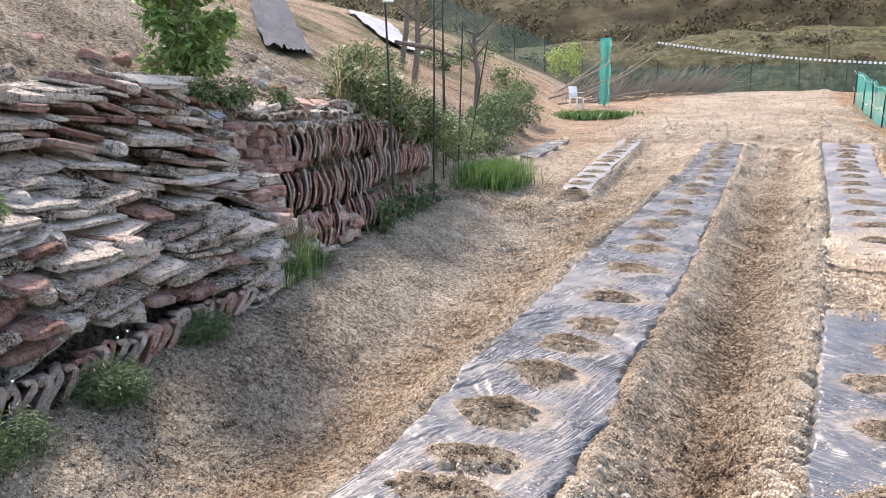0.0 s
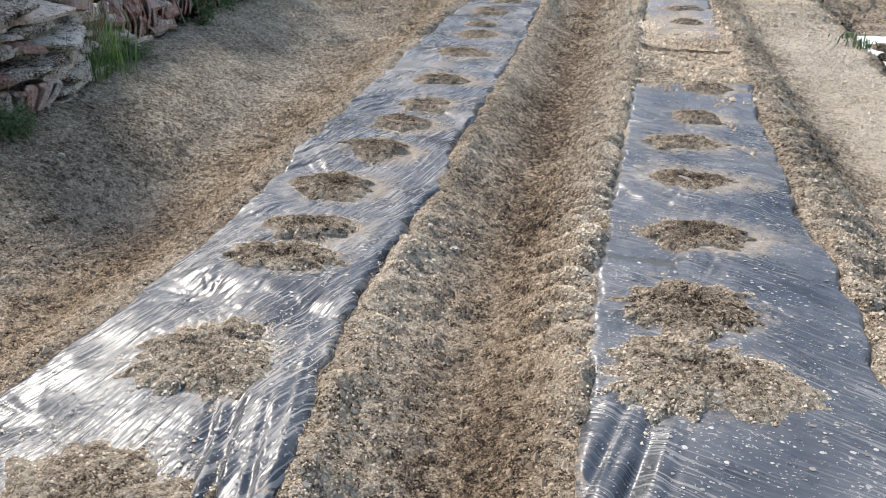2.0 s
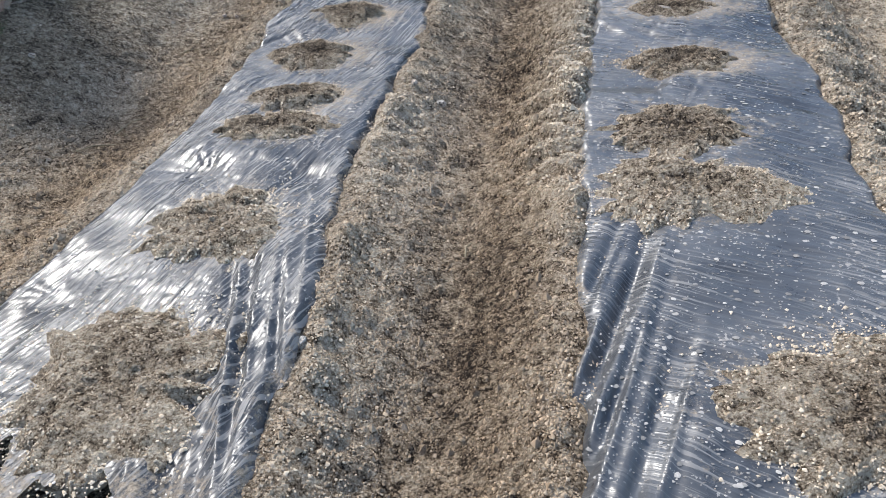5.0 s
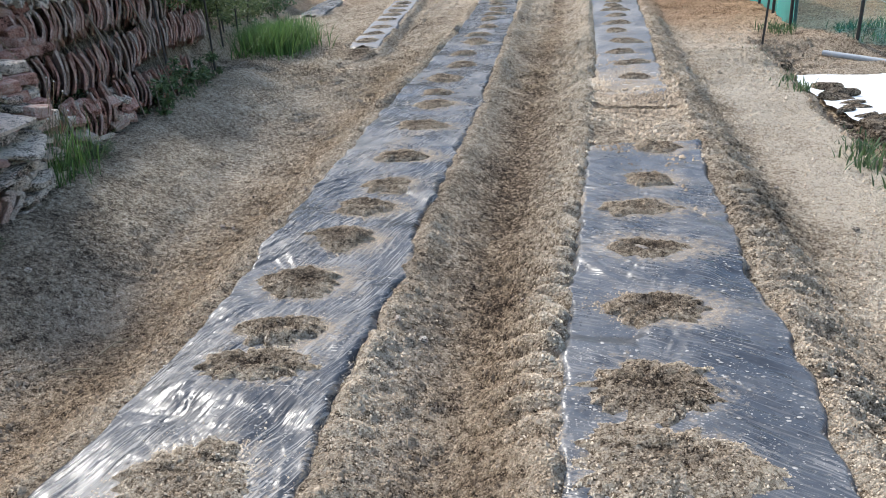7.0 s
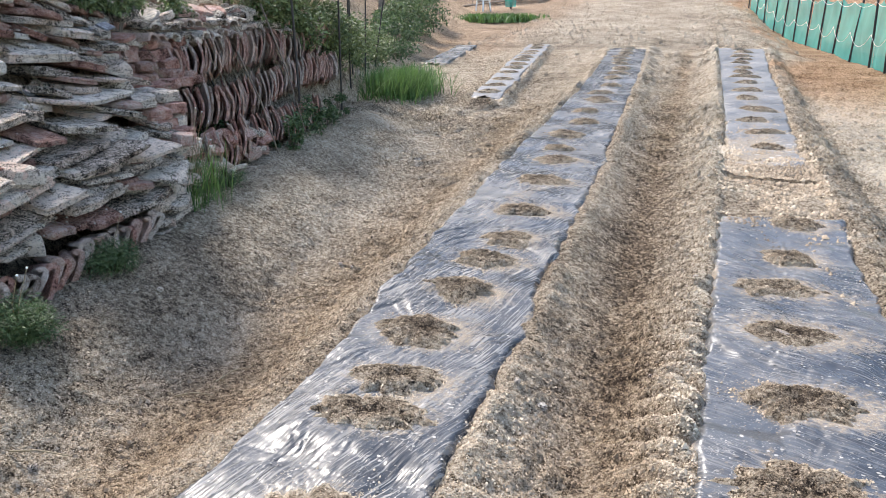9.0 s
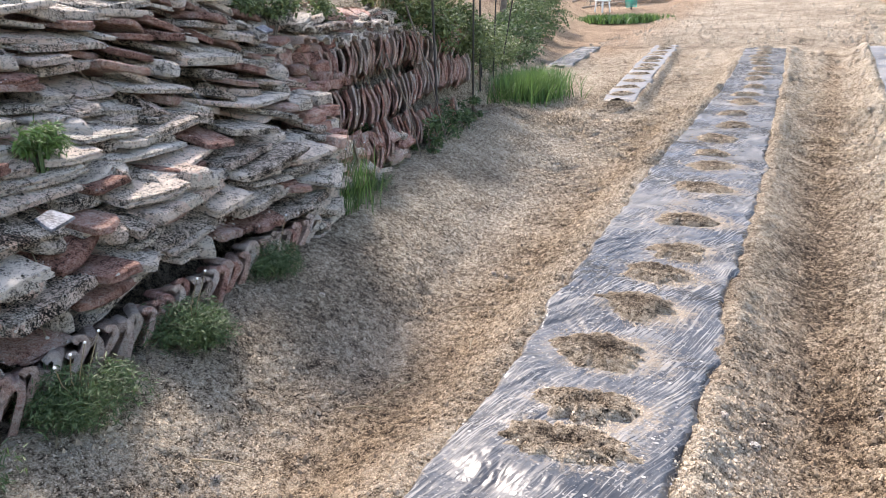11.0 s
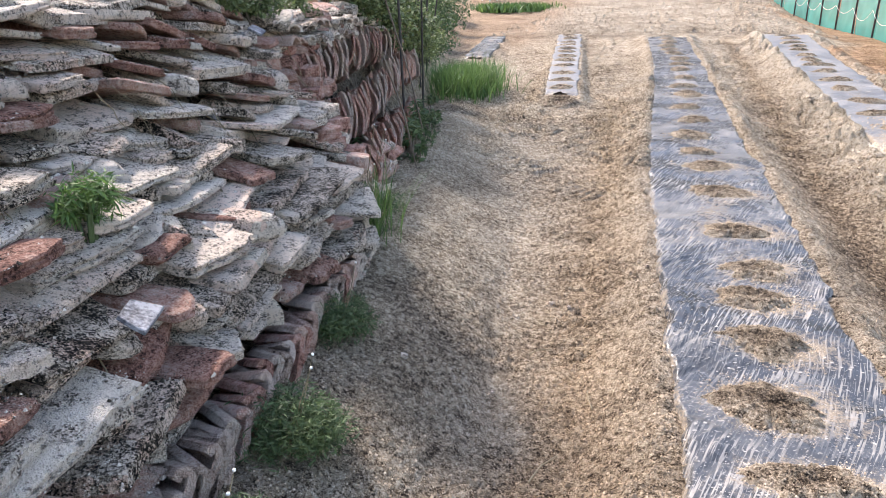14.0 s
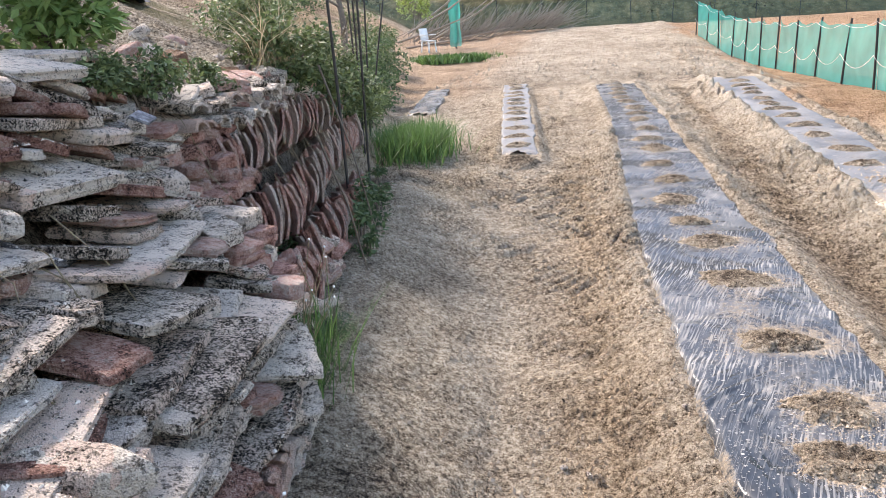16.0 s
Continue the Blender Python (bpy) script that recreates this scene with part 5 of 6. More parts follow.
def bush(name, x, y, z, r3, n, size, seed, mat="leaf", label="", stems=7, clumps=14, category="bush", group="bushes on the bank", stem_mat="bark", long=1.8):
    """Stems that fork, and clumps of leaves with gaps between them."""
    r = np.random.RandomState(seed)
    ob = tagged(new(name), label, category, group)
    ob.location = (x, y, z)
    cen = []
    while len(cen) < clumps:
        v = r.uniform(-1, 1, 3)
        if 0.25 < np.dot(v, v) < 1:
            cen.append(v)
    cen = np.array(cen) * np.array(r3) * 0.8 + np.array([0, 0, r3[2] * 0.62])
    cen[:, 2] = np.maximum(cen[:, 2], 0.03)
    thick = 0.006 + 0.012 * r3[0]
    for k in range(stems):
        c = cen[k % clumps]
        co, f = tube([(c[0] * 0.1, c[1] * 0.1, -0.12), (c[0] * 0.45 + r.uniform(-0.04, 0.04), c[1] * 0.45, c[2] * 0.5), tuple(c)], [thick, thick * 0.65, thick * 0.25], 5)
        mesh_object("stem", co, f, M[stem_mat], ob)
    pick = r.randint(0, clumps, n)
    rad = r3[0] * r.uniform(0.22, 0.5, clumps)[pick]
    d = r.normal(0, 1, (n, 3))
    d /= np.linalg.norm(d, axis=1)[:, None]
    p = cen[pick] + d * (rad * r.uniform(0.3, 1, n) ** 0.5)[:, None] * np.array([1, 1, 0.8])
    co, f = leaves(p[:, 0], p[:, 1], p[:, 2], np.full(n, size), seed, long=long)
    tagged(mesh_part("leaves", co, f, M[mat], ob), kind="stuff")
    return ob


for k, (x, y, n, sp, ln, fl) in enumerate([(-2.24, 1.2, 500, 0.17, 0.13, 1), (-2.32, 1.66, 900, 0.19, 0.17, 4), (-2.38, 2.16, 900, 0.2, 0.15, 2), (-2.52, 2.8, 600, 0.15, 0.13, 1), (-2.84, 3.85, 300, 0.13, 0.18, 0), (-2.95, 4.35, 200, 0.16, 0.12, 0)]):
    bush("weed_clump", x, y, at(x, y), (sp * 0.95, sp * 0.95, ln * 0.62), n * 6, 0.0055, 400 + k, "weed", "dark green leafy weed clump at the foot of the wall", 9, 40, "weed", "weeds at the wall", "weed", 5.0)
    for q in range(fl):
        c1, f1 = tube([(x, y, at(x, y)), (x + 0.05, y - 0.03 * q, at(x, y) + 0.15), (x + 0.06 + 0.03 * q, y + 0.05 - 0.07 * q, at(x, y) + 0.26)], [0.002, 0.0018, 0.0012], 4)
        stalk = tagged(mesh_object("flower_stalk", c1, f1, M["straw"]), "thin bare stalk with a small pale seed head", "weed", "weeds at the wall")
        bm = bmesh.new()
        bmesh.ops.create_icosphere(bm, subdivisions=1, radius=0.005, matrix=Matrix.Translation(c1[-1]))
        part("seed_head", bm, M["white"], stalk)
grass_clump("tall_grass", -2.85, 3.85, 0.17, 240, (0.14, 0.3), 0.42, 0.006, 420, "grass", "thin tall grass with pale seed heads at the wall corner", 0.5, 0.4, 9)
for k, (x, y, dz) in enumerate([(-3.2, 5.6, 0.25), (-3.35, 6.2, 0.3), (-3.42, 6.7, 0.2), (-3.3, 5.9, 0.12), (-3.6, 7.3, 0.25), (-3.25, 4.7, 0.45)]):
    bush("weed_bush", x, y, at(x, y) - 0.02, (0.16, 0.2, 0.12 + dz * 0.4), 420, 0.026, 430 + k, "weed", "low leafy green weeds growing on the tile wall", 5, 9, "weed", "weeds on the walls")
for k, (x, y, z, n) in enumerate([(-2.8, 2.0, 0.9, 320), (-2.68, 1.42, 0.82, 220), (-2.9, 1.1, 0.95, 90)]):
    bush("wall_weed", x, y, z, (0.1, 0.12, 0.075), n * 4, 0.008, 450 + k, "grass", "green leafy weed rooted between the wall stones", 7, 24, "weed", "weeds on the walls", "weed", 4.5)
for k, (x, y, z, s3) in enumerate([(-3.62, 4.3, 1.36, 0.2), (-3.72, 5.0, 1.3, 0.18), (-3.66, 4.05, 1.4, 0.17)]):
    bush("weed_bush", x, y, z - 0.05, (s3, s3, s3 * 0.6), 1300, 0.02, 460 + k, "leaf", "small bright green weed on top of the wall", 6, 10, "weed", "weeds on the walls")
bush("leafy_shrub", -4.18, 4.5, 1.6, (0.42, 0.46, 0.95), 5200, 0.046, 470, "broad", "dense green broad-leaved shrub on the bank", 9, 34)
bush("leafy_shrub", -4.1, 2.3, 1.72, (0.35, 0.35, 0.3), 700, 0.055, 471, "leaf", "green broad-leaved shrub on the bare bank", 6, 12)
for k, (x, y, z, a, h, n) in enumerate([(-4.0, 6.6, 1.15, 0.42, 0.36, 3000), (-4.1, 7.3, 1.0, 0.45, 0.4, 3200), (-4.2, 8.1, 0.8, 0.45, 0.45, 3200), (-4.4, 8.9, 0.6, 0.5, 0.5, 3000),
                                         (-4.7, 9.8, 0.45, 0.5, 0.5, 2600), (-4.95, 10.9, 0.4, 0.5, 0.45, 2200), (-5.2, 12.0, 0.4, 0.45, 0.4, 1500), (-4.9, 8.1, 1.4, 0.55, 0.4, 2600), (-5.4, 9.0, 1.4, 0.6, 0.45, 2400)]):
    bush("bank_bush", x, y, z, (a, a * 1.15, h), int(n * 1.5), 0.03, 480 + k, "leaf", "loose tangled green bush on top of the bank", 9, 26)
r = np.random.RandomState(9)
for k in range(9):
    y = 6.4 + k * 0.33 + r.uniform(-0.1, 0.1)
    z = float(wall_top(y)) + 0.05
    grass_clump("hanging_grass", face_x(y, z) - 0.05, y, z, 60, (0.1, 0.2), 0.6, 0.006, 500 + k, "straw", "dry straw hanging over the tile wall", 1.9, 0.7, category="dry grass", group="dry grass on the walls")
rr = random.Random(91)
for k in range(46):
    stone = k < 18
    y = rr.uniform(0.9, 3.6) if stone else rr.uniform(4.2, 6.6)
    z1 = rr.uniform(0.7, 1.2) if stone else rr.uniform(0.9, 1.3)
    z0 = z1 - rr.uniform(0.12, 0.4)
    pts, yy = [], y
    for j in range(6):
        z = z1 + (z0 - z1) * j / 5
        yy += rr.uniform(-0.025, 0.025)
        pts.append((face_x(yy, z) + 0.05 + rr.uniform(0, 0.02) - 0.03 * (j == 0), yy, z))
    co, f = tube(pts, [rr.uniform(0.0012, 0.0022)] * 6, 4)
    tagged(mesh_object("dry_root", co, f, M["straw"]), "thin pale dry root hanging down the wall", "root", "dry roots on the walls")
for a, b in (((-3.05, 4.75, 1.05), (-2.95, 5.0, 0.3)), ((-3.3, 5.5, 1.35), (-3.12, 5.75, 0.28))):
    mid = tuple((p + q) / 2 + 0.015 for p, q in zip(a, b))
    co, f = tube([a, mid, b], [0.007, 0.006, 0.005], 6)
    tagged(mesh_object("dry_stick", co, f, M["bark"]), "long thin dark stick leaning on the wall", "stick", "sticks on the walls")
for k, (x, y, z, a, h) in enumerate([(-5.5, 13.3, 0.4, 0.6, 0.5), (-6.0, 14.9, 0.55, 0.7, 0.5), (-6.5, 16.6, 0.7, 0.7, 0.55), (-6.9, 18.5, 0.8, 0.8, 0.6), (-7.6, 20.8, 1.0, 0.9, 0.6)]):
    bush("bank_bush", x, y, at(x, y) - 0.05, (a, a * 1.3, h), 1700, 0.045, 620 + k, "weed", "dull dark green bush on the bank", 8, 22)
grass_clump("grass_clump", -3.95, 10.0, at(-3.95, 10.0) - 0.03, 3200, (0.4, 0.85), 0.44, 0.011, 520, "grass", "thick clump of bright green grassy leaves by the bed", 0.9, 0.45, category="grass", group="grass")


# ---- garden poles ----
def rod(x, y, z0, z1, dx=0.0, dy=0.0, rad=0.011, mat="rod", label="thin dark metal garden pole", tip=False):
    ob = tagged(new("garden_pole"), label, "pole", "poles along the bank")
    ob.location = (x, y, z0)
    h = z1 - z0
    co, f = tube([(0, 0, -0.15), (dx * 0.5 + 0.006, dy * 0.5, h * 0.5), (dx, dy, h)], [rad, rad, rad * 0.9], 7)
    mesh_object("shaft", co, f, M[mat], ob)
    if tip:
        bm = bmesh.new()
        bmesh.ops.create_cube(bm, size=1, matrix=place(dx + 0.03, dy, h + 0.01, 0, 0, 20, 0.1, 0.02, 0.025))
        bmesh.ops.bevel(bm, geom=bm.edges[:], offset=0.004, segments=1)
        part("cap", bm, M["white"], ob, "small white plastic cap")
    return ob


rod(-3.5, 6.35, 0.2, 2.2, -0.03, 0.0, tip=True)
rod(-3.62, 5.4, 0.6, 1.25, -0.25, -0.2, 0.008)
for x, y, h, dx in ((-3.85, 7.9, 2.6, 0.03), (-4.2, 8.9, 2.7, 0.0), (-4.35, 9.3, 2.5, -0.05), (-4.45, 9.9, 2.4, 0.08), (-4.75, 10.9, 2.2, 0.35)):
    rod(x, y, at(x, y), h, dx, 0.05)
bar = tagged(new("cross_bar"), "weathered wooden bar tied across the garden poles", "bar")
co, f = tube([(-4.3, 7.9, 1.98), (-4.2, 8.6, 1.95), (-4.35, 9.6, 1.9)], [0.025, 0.028, 0.022], 7)
mesh_object("bar", co, f, M["bark"], bar)


# ---- net fences ----
def net_fence(name, pts, height, mat, label, posts, group, seed, post_rad=0.022, rope=True):
    """Posts, a net that sags between them, and a slack cord."""
    ob = tagged(new(name), label, "fence", group)
    rr = random.Random(seed)
    P = [Vector((x, y, at(x, y))) for x, y in pts]
    seg = []
    for a, b in zip(P, P[1:]):
        k = max(1, int((b - a).length / posts))
        seg += [a.lerp(b, i / k) for i in range(k)]
    seg.append(P[-1])
    for q in seg:
        q.z = at(q.x, q.y)
    rows, cols = 9, 7
    for k, q in enumerate(seg):
        lean = rr.uniform(-0.1, 0.1)
        co, f = tube([(q.x, q.y, q.z - 0.2), (q.x + lean * 0.4, q.y, q.z + height * 0.5), (q.x + lean, q.y, q.z + height * rr.uniform(1.0, 1.12))], [post_rad] * 3, 7)
        mesh_object("post", co, f, M["rod"], ob)
    for k in range(len(seg) - 1):
        a, b = seg[k], seg[k + 1]
        d = (b - a)
        side = Vector((d.y, -d.x, 0)).normalized()
        co, f = [], []
        w1, w2 = rr.uniform(0, 6), rr.uniform(0, 6)
        for i in range(cols + 1):
            u = i / cols
            sag = 4 * u * (1 - u)
            for j in range(rows + 1):
                v = j / rows
                p = a.lerp(b, u)
                p.z += height * v * (1 - 0.07 * sag * v) + 0.03 * math.sin(u * 9 + w1) * v
                p += side * (0.05 * sag * math.sin(v * 5 + w1) + 0.02 * math.sin(u * 14 + v * 3 + w2) + 0.05)
                co.append(p)
        for i in range(cols):
            for j in range(rows):
                q = i * (rows + 1) + j
                f.append((q, q + rows + 1, q + rows + 2, q + 1))
        mesh_object("net", co, f, M[mat], ob)
        if rope:
            for hgt, slack in ((0.98, 0.1), (0.5, 0.22)):
                pts2, loose = [], rr.uniform(0.6, 1.2)
                for i in range(9):
                    u = i / 8
                    p = a.lerp(b, u)
                    p.z += height * hgt - slack * loose * 4 * u * (1 - u)
                    p -= side * 0.06
                    pts2.append(p)
                co, f = tube(pts2, [0.003] * 9, 4)
                mesh_object("cord", co, f, M["white"], ob, "thin white slack cord")
    return ob


net_fence("net_fence", [(2.9, 10.8), (3.08, 13.4), (3.1, 16), (2.98, 19.3), (2.75, 22), (2.25, 25.5), (1.75, 30)], 1.2, "net", "bright teal garden net fence on dark posts", 1.15, "net fences", 3)
net_fence("net_fence", [(2.94, 10.75), (3.45, 9.95), (6.5, 9.5)], 1.2, "thin_net", "thin see-through teal garden net beside the weeds", 1.2, "net fences", 4)
net_fence("net_fence", [(-7, 41.6), (0, 41.8), (8, 41.5), (16, 40)], 1.9, "backnet", "dark green net fence along the far edge of the field", 1.9, "net fences", 5, rope=False)
net_fence("net_fence", [(-22, 44), (-14, 43.5), (-9, 42.5), (-7, 41.6)], 2.0, "backnet", "dark teal net fence on the far terrace", 1.9, "net fences", 6, rope=False)

# marker cord with white tags across the far side
rope = tagged(new("tag_rope"), "slack rope with white tags strung across the field end", "rope")
pts = []
for k in range(73):
    u = k / 72
    pts.append(Vector((-6.6 + 13.5 * u, 38.2 - 3.0 * u, 3.95 - 1.65 * u - 0.3 * 4 * u * (1 - u))))
co, f = tube(pts, [0.018] * 73, 4)
mesh_object("cord", co, f, M["straw"], rope)
bm = bmesh.new()
bmesh.ops.create_cube(bm, size=1, matrix=Matrix.Diagonal((0.11, 0.04, 0.1, 1)))
tag_me = bpy.data.meshes.new("tag")
bm.to_mesh(tag_me)
bm.free()
tag_me.materials.append(M["white"])
for p in pts[1:]:
    piece("tag", tag_me, rope, Matrix.Translation(p))

# ---- far scrub on the hill ----
r = np.random.RandomState(14)
n = 760
hx, hy = r.uniform(-46, 46, n), 44 + 40 * r.beta(1.0, 1.9, n)
keep = (hy > 56) | (hy < 49) | (r.uniform(0, 1, n) < 0.3)
hx, hy = hx[keep], hy[keep]
k = 52
big = np.where(hy > 55, r.uniform(0.7, 1.7, len(hx)), r.uniform(0.3, 0.7, len(hx)))
d = r.normal(0, 1, (len(hx) * k, 3))
d *= (r.uniform(0.25, 1, len(d)) ** 0.5 / np.linalg.norm(d, axis=1))[:, None] * np.repeat(big, k)[:, None]
px, py, pz = np.repeat(hx, k) + d[:, 0] * 1.3, np.repeat(hy, k) + d[:, 1], np.repeat(land(hx, hy), k) + np.abs(d[:, 2]) * 0.9
co, f = leaves(px, py, pz, np.where(np.repeat(hy, k) > 55, 0.17, 0.1), 15)
scrub = set_tone(array_mesh("hill_scrub", co, f, M["scrub"], False), np.repeat(np.repeat(r.uniform(-1.4, 1.2, len(hx)), k), 5))
tagged(new("hill_scrub", scrub), "brown and dull green scrub covering the far hillside", "scrub", kind="stuff")


# ---- beside the path: a white sheet over a lower plot ----
def sheet(name, x0, y0, x1, y1, lift, mat, label, seed, n=40, sag=0.05):
    U, V = np.meshgrid(np.linspace(0, 1, n), np.linspace(0, 1, n))
    ex = 0.18 * (fbm(V * 5, V * 0, 3, seed) - 0.5)
    ey = 0.18 * (fbm(U * 5, U * 0 + 4, 3, seed + 1) - 0.5)
    X = x0 + (x1 - x0) * U + ex * (1 - U) - ex * U
    Y = y0 + (y1 - y0) * V + ey * (1 - V) - ey * V
    Z = smooth_land(X, Y) + lift + sag * (fbm(X * 3, Y * 3, 4, seed + 2) - 0.3)
    i = np.arange(n * n).reshape(n, n)
    f = np.stack([i[:-1, :-1], i[:-1, 1:], i[1:, 1:], i[1:, :-1]], -1).reshape(-1, 4)
    return tagged(new(name, array_mesh(name, np.stack([X.ravel(), Y.ravel(), Z.ravel()], 1), f, M[mat])), label, "sheet")


sheet("plastic_sheet", 2.36, 5.9, 6.5, 8.6, 0.05, "white", "white plastic sheet laid over the lower plot", 70)
pipe = tagged(new("pipe"), "grey plastic pipe lying along the edge of the lower plot", "pipe")
pts = [(3.0 + 0.36 * k, 9.7 - 0.22 * k, at(3.0 + 0.36 * k, 9.7 - 0.22 * k) + 0.03) for k in range(9)]
co, f = tube(pts, [0.034] * 9, 12)
mesh_object("tube", co, f, M["pvc"], pipe)
rod(2.353, 9.92, at(2.353, 9.92), 1.5, 0.06, 0, 0.014)
rng = random.Random(77)
for k in range(9):
    y = (5.0, 4.75, 5.25, 4.3, 6.1, 7.0, 7.6, 8.5, 9.3)[k] + rng.uniform(-0.1, 0.1)
    x = float(path_edge(y)) + rng.uniform(-0.06, 0.14)
    grass_clump("path_weed", x, y, at(x, y), 70 if k < 4 else 36, (0.13, 0.16), rng.uniform(0.07, 0.12), 0.011, 700 + k, "weed", "small green weed on the ditch edge beside the path", group="weeds by the path")
for k in range(12):
    x, y = rng.uniform(2.45, 4.8), rng.uniform(10.0, 10.6)
    grass_clump("path_weed", x, y, at(x, y), 60, (0.22, 0.2), rng.uniform(0.1, 0.2), 0.011, 730 + k, "weed", "low green weed at the foot of the net fence", group="weeds by the path")
clods = [set_tone(me, np.full(len(me.vertices), -0.55)) for me in [slab_mesh("clod", 600 + k, M["pile"], 9, True) for k in range(5)]]
for k in range(46):
    y = rng.uniform(4.6, 9.6)
    on_sheet = k < 14
    if on_sheet:
        y = 5.95 + 2.3 * k / 14 + rng.uniform(-0.05, 0.05)
    x = 2.36 + 0.1 * (y - 6) + rng.uniform(-0.06, 0.08) if on_sheet else float(path_edge(y)) + rng.uniform(0.05, 0.5)
    ob = tagged(new("soil_clod", rng.choice(clods)), "dark clod of damp soil weighing down the sheet's edge" if on_sheet else "dark clod of damp soil below the path", "clod", "clods by the sheet")
    s = rng.uniform(0.09, 0.15) if on_sheet else rng.uniform(0.05, 0.13)
    ob.matrix_basis = place(x, y, at(x, y) + (0.06 if on_sheet else s * 0.15), rng.gauss(0, 12), rng.gauss(0, 8), rng.gauss(0, 20) if on_sheet else rng.uniform(0, 360), s * (2.6 if on_sheet else 1.5), s, s * 0.6)
r = np.random.RandomState(78)
cy = r.uniform(3.8, 10.0, 9000)
cx = path_edge(cy) + 0.02 + np.abs(r.normal(0, 0.3, 9000))
size = 0.006 + 0.006 * r.pareto(2.2, 9000).clip(0, 4)
tagged(new("ditch_soil", crumb_mesh("ditch_soil", cx, cy, land(cx, cy) + size * 0.3, size, np.minimum(tone_of(cx, cy), -0.35) + r.normal(0, 0.2, 9000), 79, smooth=False)), "dark crumbled soil along the ditch below the path", "soil", kind="stuff")

# ---- the far end of the field ----
grass_clump("leaf_patch", -6.5, 25.6, at(-6.5, 25.6), 1600, (1.3, 0.9), 0.32, 0.05, 800, "grass", "low patch of green vegetable leaves on the soil", category="plant patch", group="vegetables")
gp = tagged(new("net_post"), "teal net bundled round a tall post", "post")
co, f = tube([(-7.1, 30, 0.9), (-7.08, 30, 2.3), (-7.1, 30, 3.65)], [0.04, 0.04, 0.04], 7)
mesh_object("post", co, f, M["rod"], gp)
co, f = [], []
for j in range(13):
    for i in range(9):
        a = (i / 8 - 0.5) * 2.2
        rad = 0.24 + 0.03 * math.sin(j * 1.3)
        co.append((-7.1 + rad * math.sin(a), 30 - rad * math.cos(a) * 0.4, 1.02 + 2.6 * j / 12))
for j in range(12):
    for i in range(8):
        q = j * 9 + i
        f.append((q, q + 1, q + 10, q + 9))
mesh_object("net", co, f, M["net"], gp)


def plastic_chair(x, y, z, turn):
    ob = tagged(new("garden_chair"), "white plastic garden chair standing on the bank edge", "chair")
    ob.matrix_basis = pose(x, y, z, 0, 0, turn)

    def box(name, m):
        bm = bmesh.new()
        bmesh.ops.create_cube(bm, size=1, matrix=m)
        bmesh.ops.bevel(bm, geom=bm.edges[:], offset=0.012, segments=2)
        part(name, bm, M["white"], ob)
    box("seat", place(0, 0, 0.43, 3, 0, 0, 0.44, 0.42, 0.035))
    box("backrest", place(0, 0.22, 0.68, -10, 0, 0, 0.42, 0.035, 0.42))
    for sx in (-1, 1):
        for sy in (-1, 1):
            box("leg", place(sx * 0.19, sy * 0.18, 0.21, sy * 5, -sx * 5, 0, 0.045, 0.045, 0.44))
        box("armrest", place(sx * 0.23, 0.02, 0.64, 0, 0, 0, 0.045, 0.4, 0.03))


plastic_chair(-7.97, 29.0, at(-7.97, 29.0), 60)


def twig_pile(name, x0, y0, x1, y1, n, length, rad, seed, label, rise):
    rr = random.Random(seed)
    tubes = []
    for k in range(n):
        u = rr.random()
        x, y = x0 + (x1 - x0) * u + rr.gauss(0, 0.3), y0 + (y1 - y0) * u + rr.gauss(0, 0.4)
        z = at(x, y) - 0.05
        a, ln = rr.gauss(0.3, 0.7), length * rr.uniform(0.5, 1.2)
        e = rr.uniform(0.1, rise)
        d = Vector((math.cos(a) * math.cos(e), math.sin(a) * math.cos(e) * 0.4, math.sin(e))) * ln
        p = Vector((x, y, z + rr.uniform(0, 0.4)))
        mid = p + d * 0.5 + Vector((rr.gauss(0, 0.08), 0, rr.gauss(0, 0.08))) * ln * 0.5
        tubes.append(tube([p, mid, p + d], [rad, rad * 0.8, rad * 0.3], 4))
    co, f = join(tubes)
    return tagged(mesh_object(name, co, f, M["deadwood"]), label, "branches", kind="stuff")


twig_pile("brushwood", -9.5, 32.0, -3.5, 36.5, 420, 1.5, 0.02, 31, "heaped dry brushwood along the far bank", 0.9)
for k, (x, y, z, dx, dz) in enumerate([(-8.9, 29.6, 1.6, 3.4, 2.0), (-8.6, 29.8, 1.8, 2.4, 1.9), (-8.3, 30.2, 1.2, 4.1, 2.4), (-7.9, 30.3, 1.5, 2.2, 1.3), (-9.3, 29.5, 1.3, 3.0, 0.9), (-9.6, 29.9, 1.0, 4.6, 0.6)]):
    ob = tagged(new("cut_branch"), "long bare cut branch leaning by the net post", "branch", "cut branches by the post")
    co, f = tube([(x, y, z), (x + dx * 0.5, y + 0.1, z + dz * 0.42), (x + dx, y + 0.3, z + dz)], [0.045, 0.035, 0.015], 6)
    mesh_object("limb", co, f, M["deadwood"], ob)


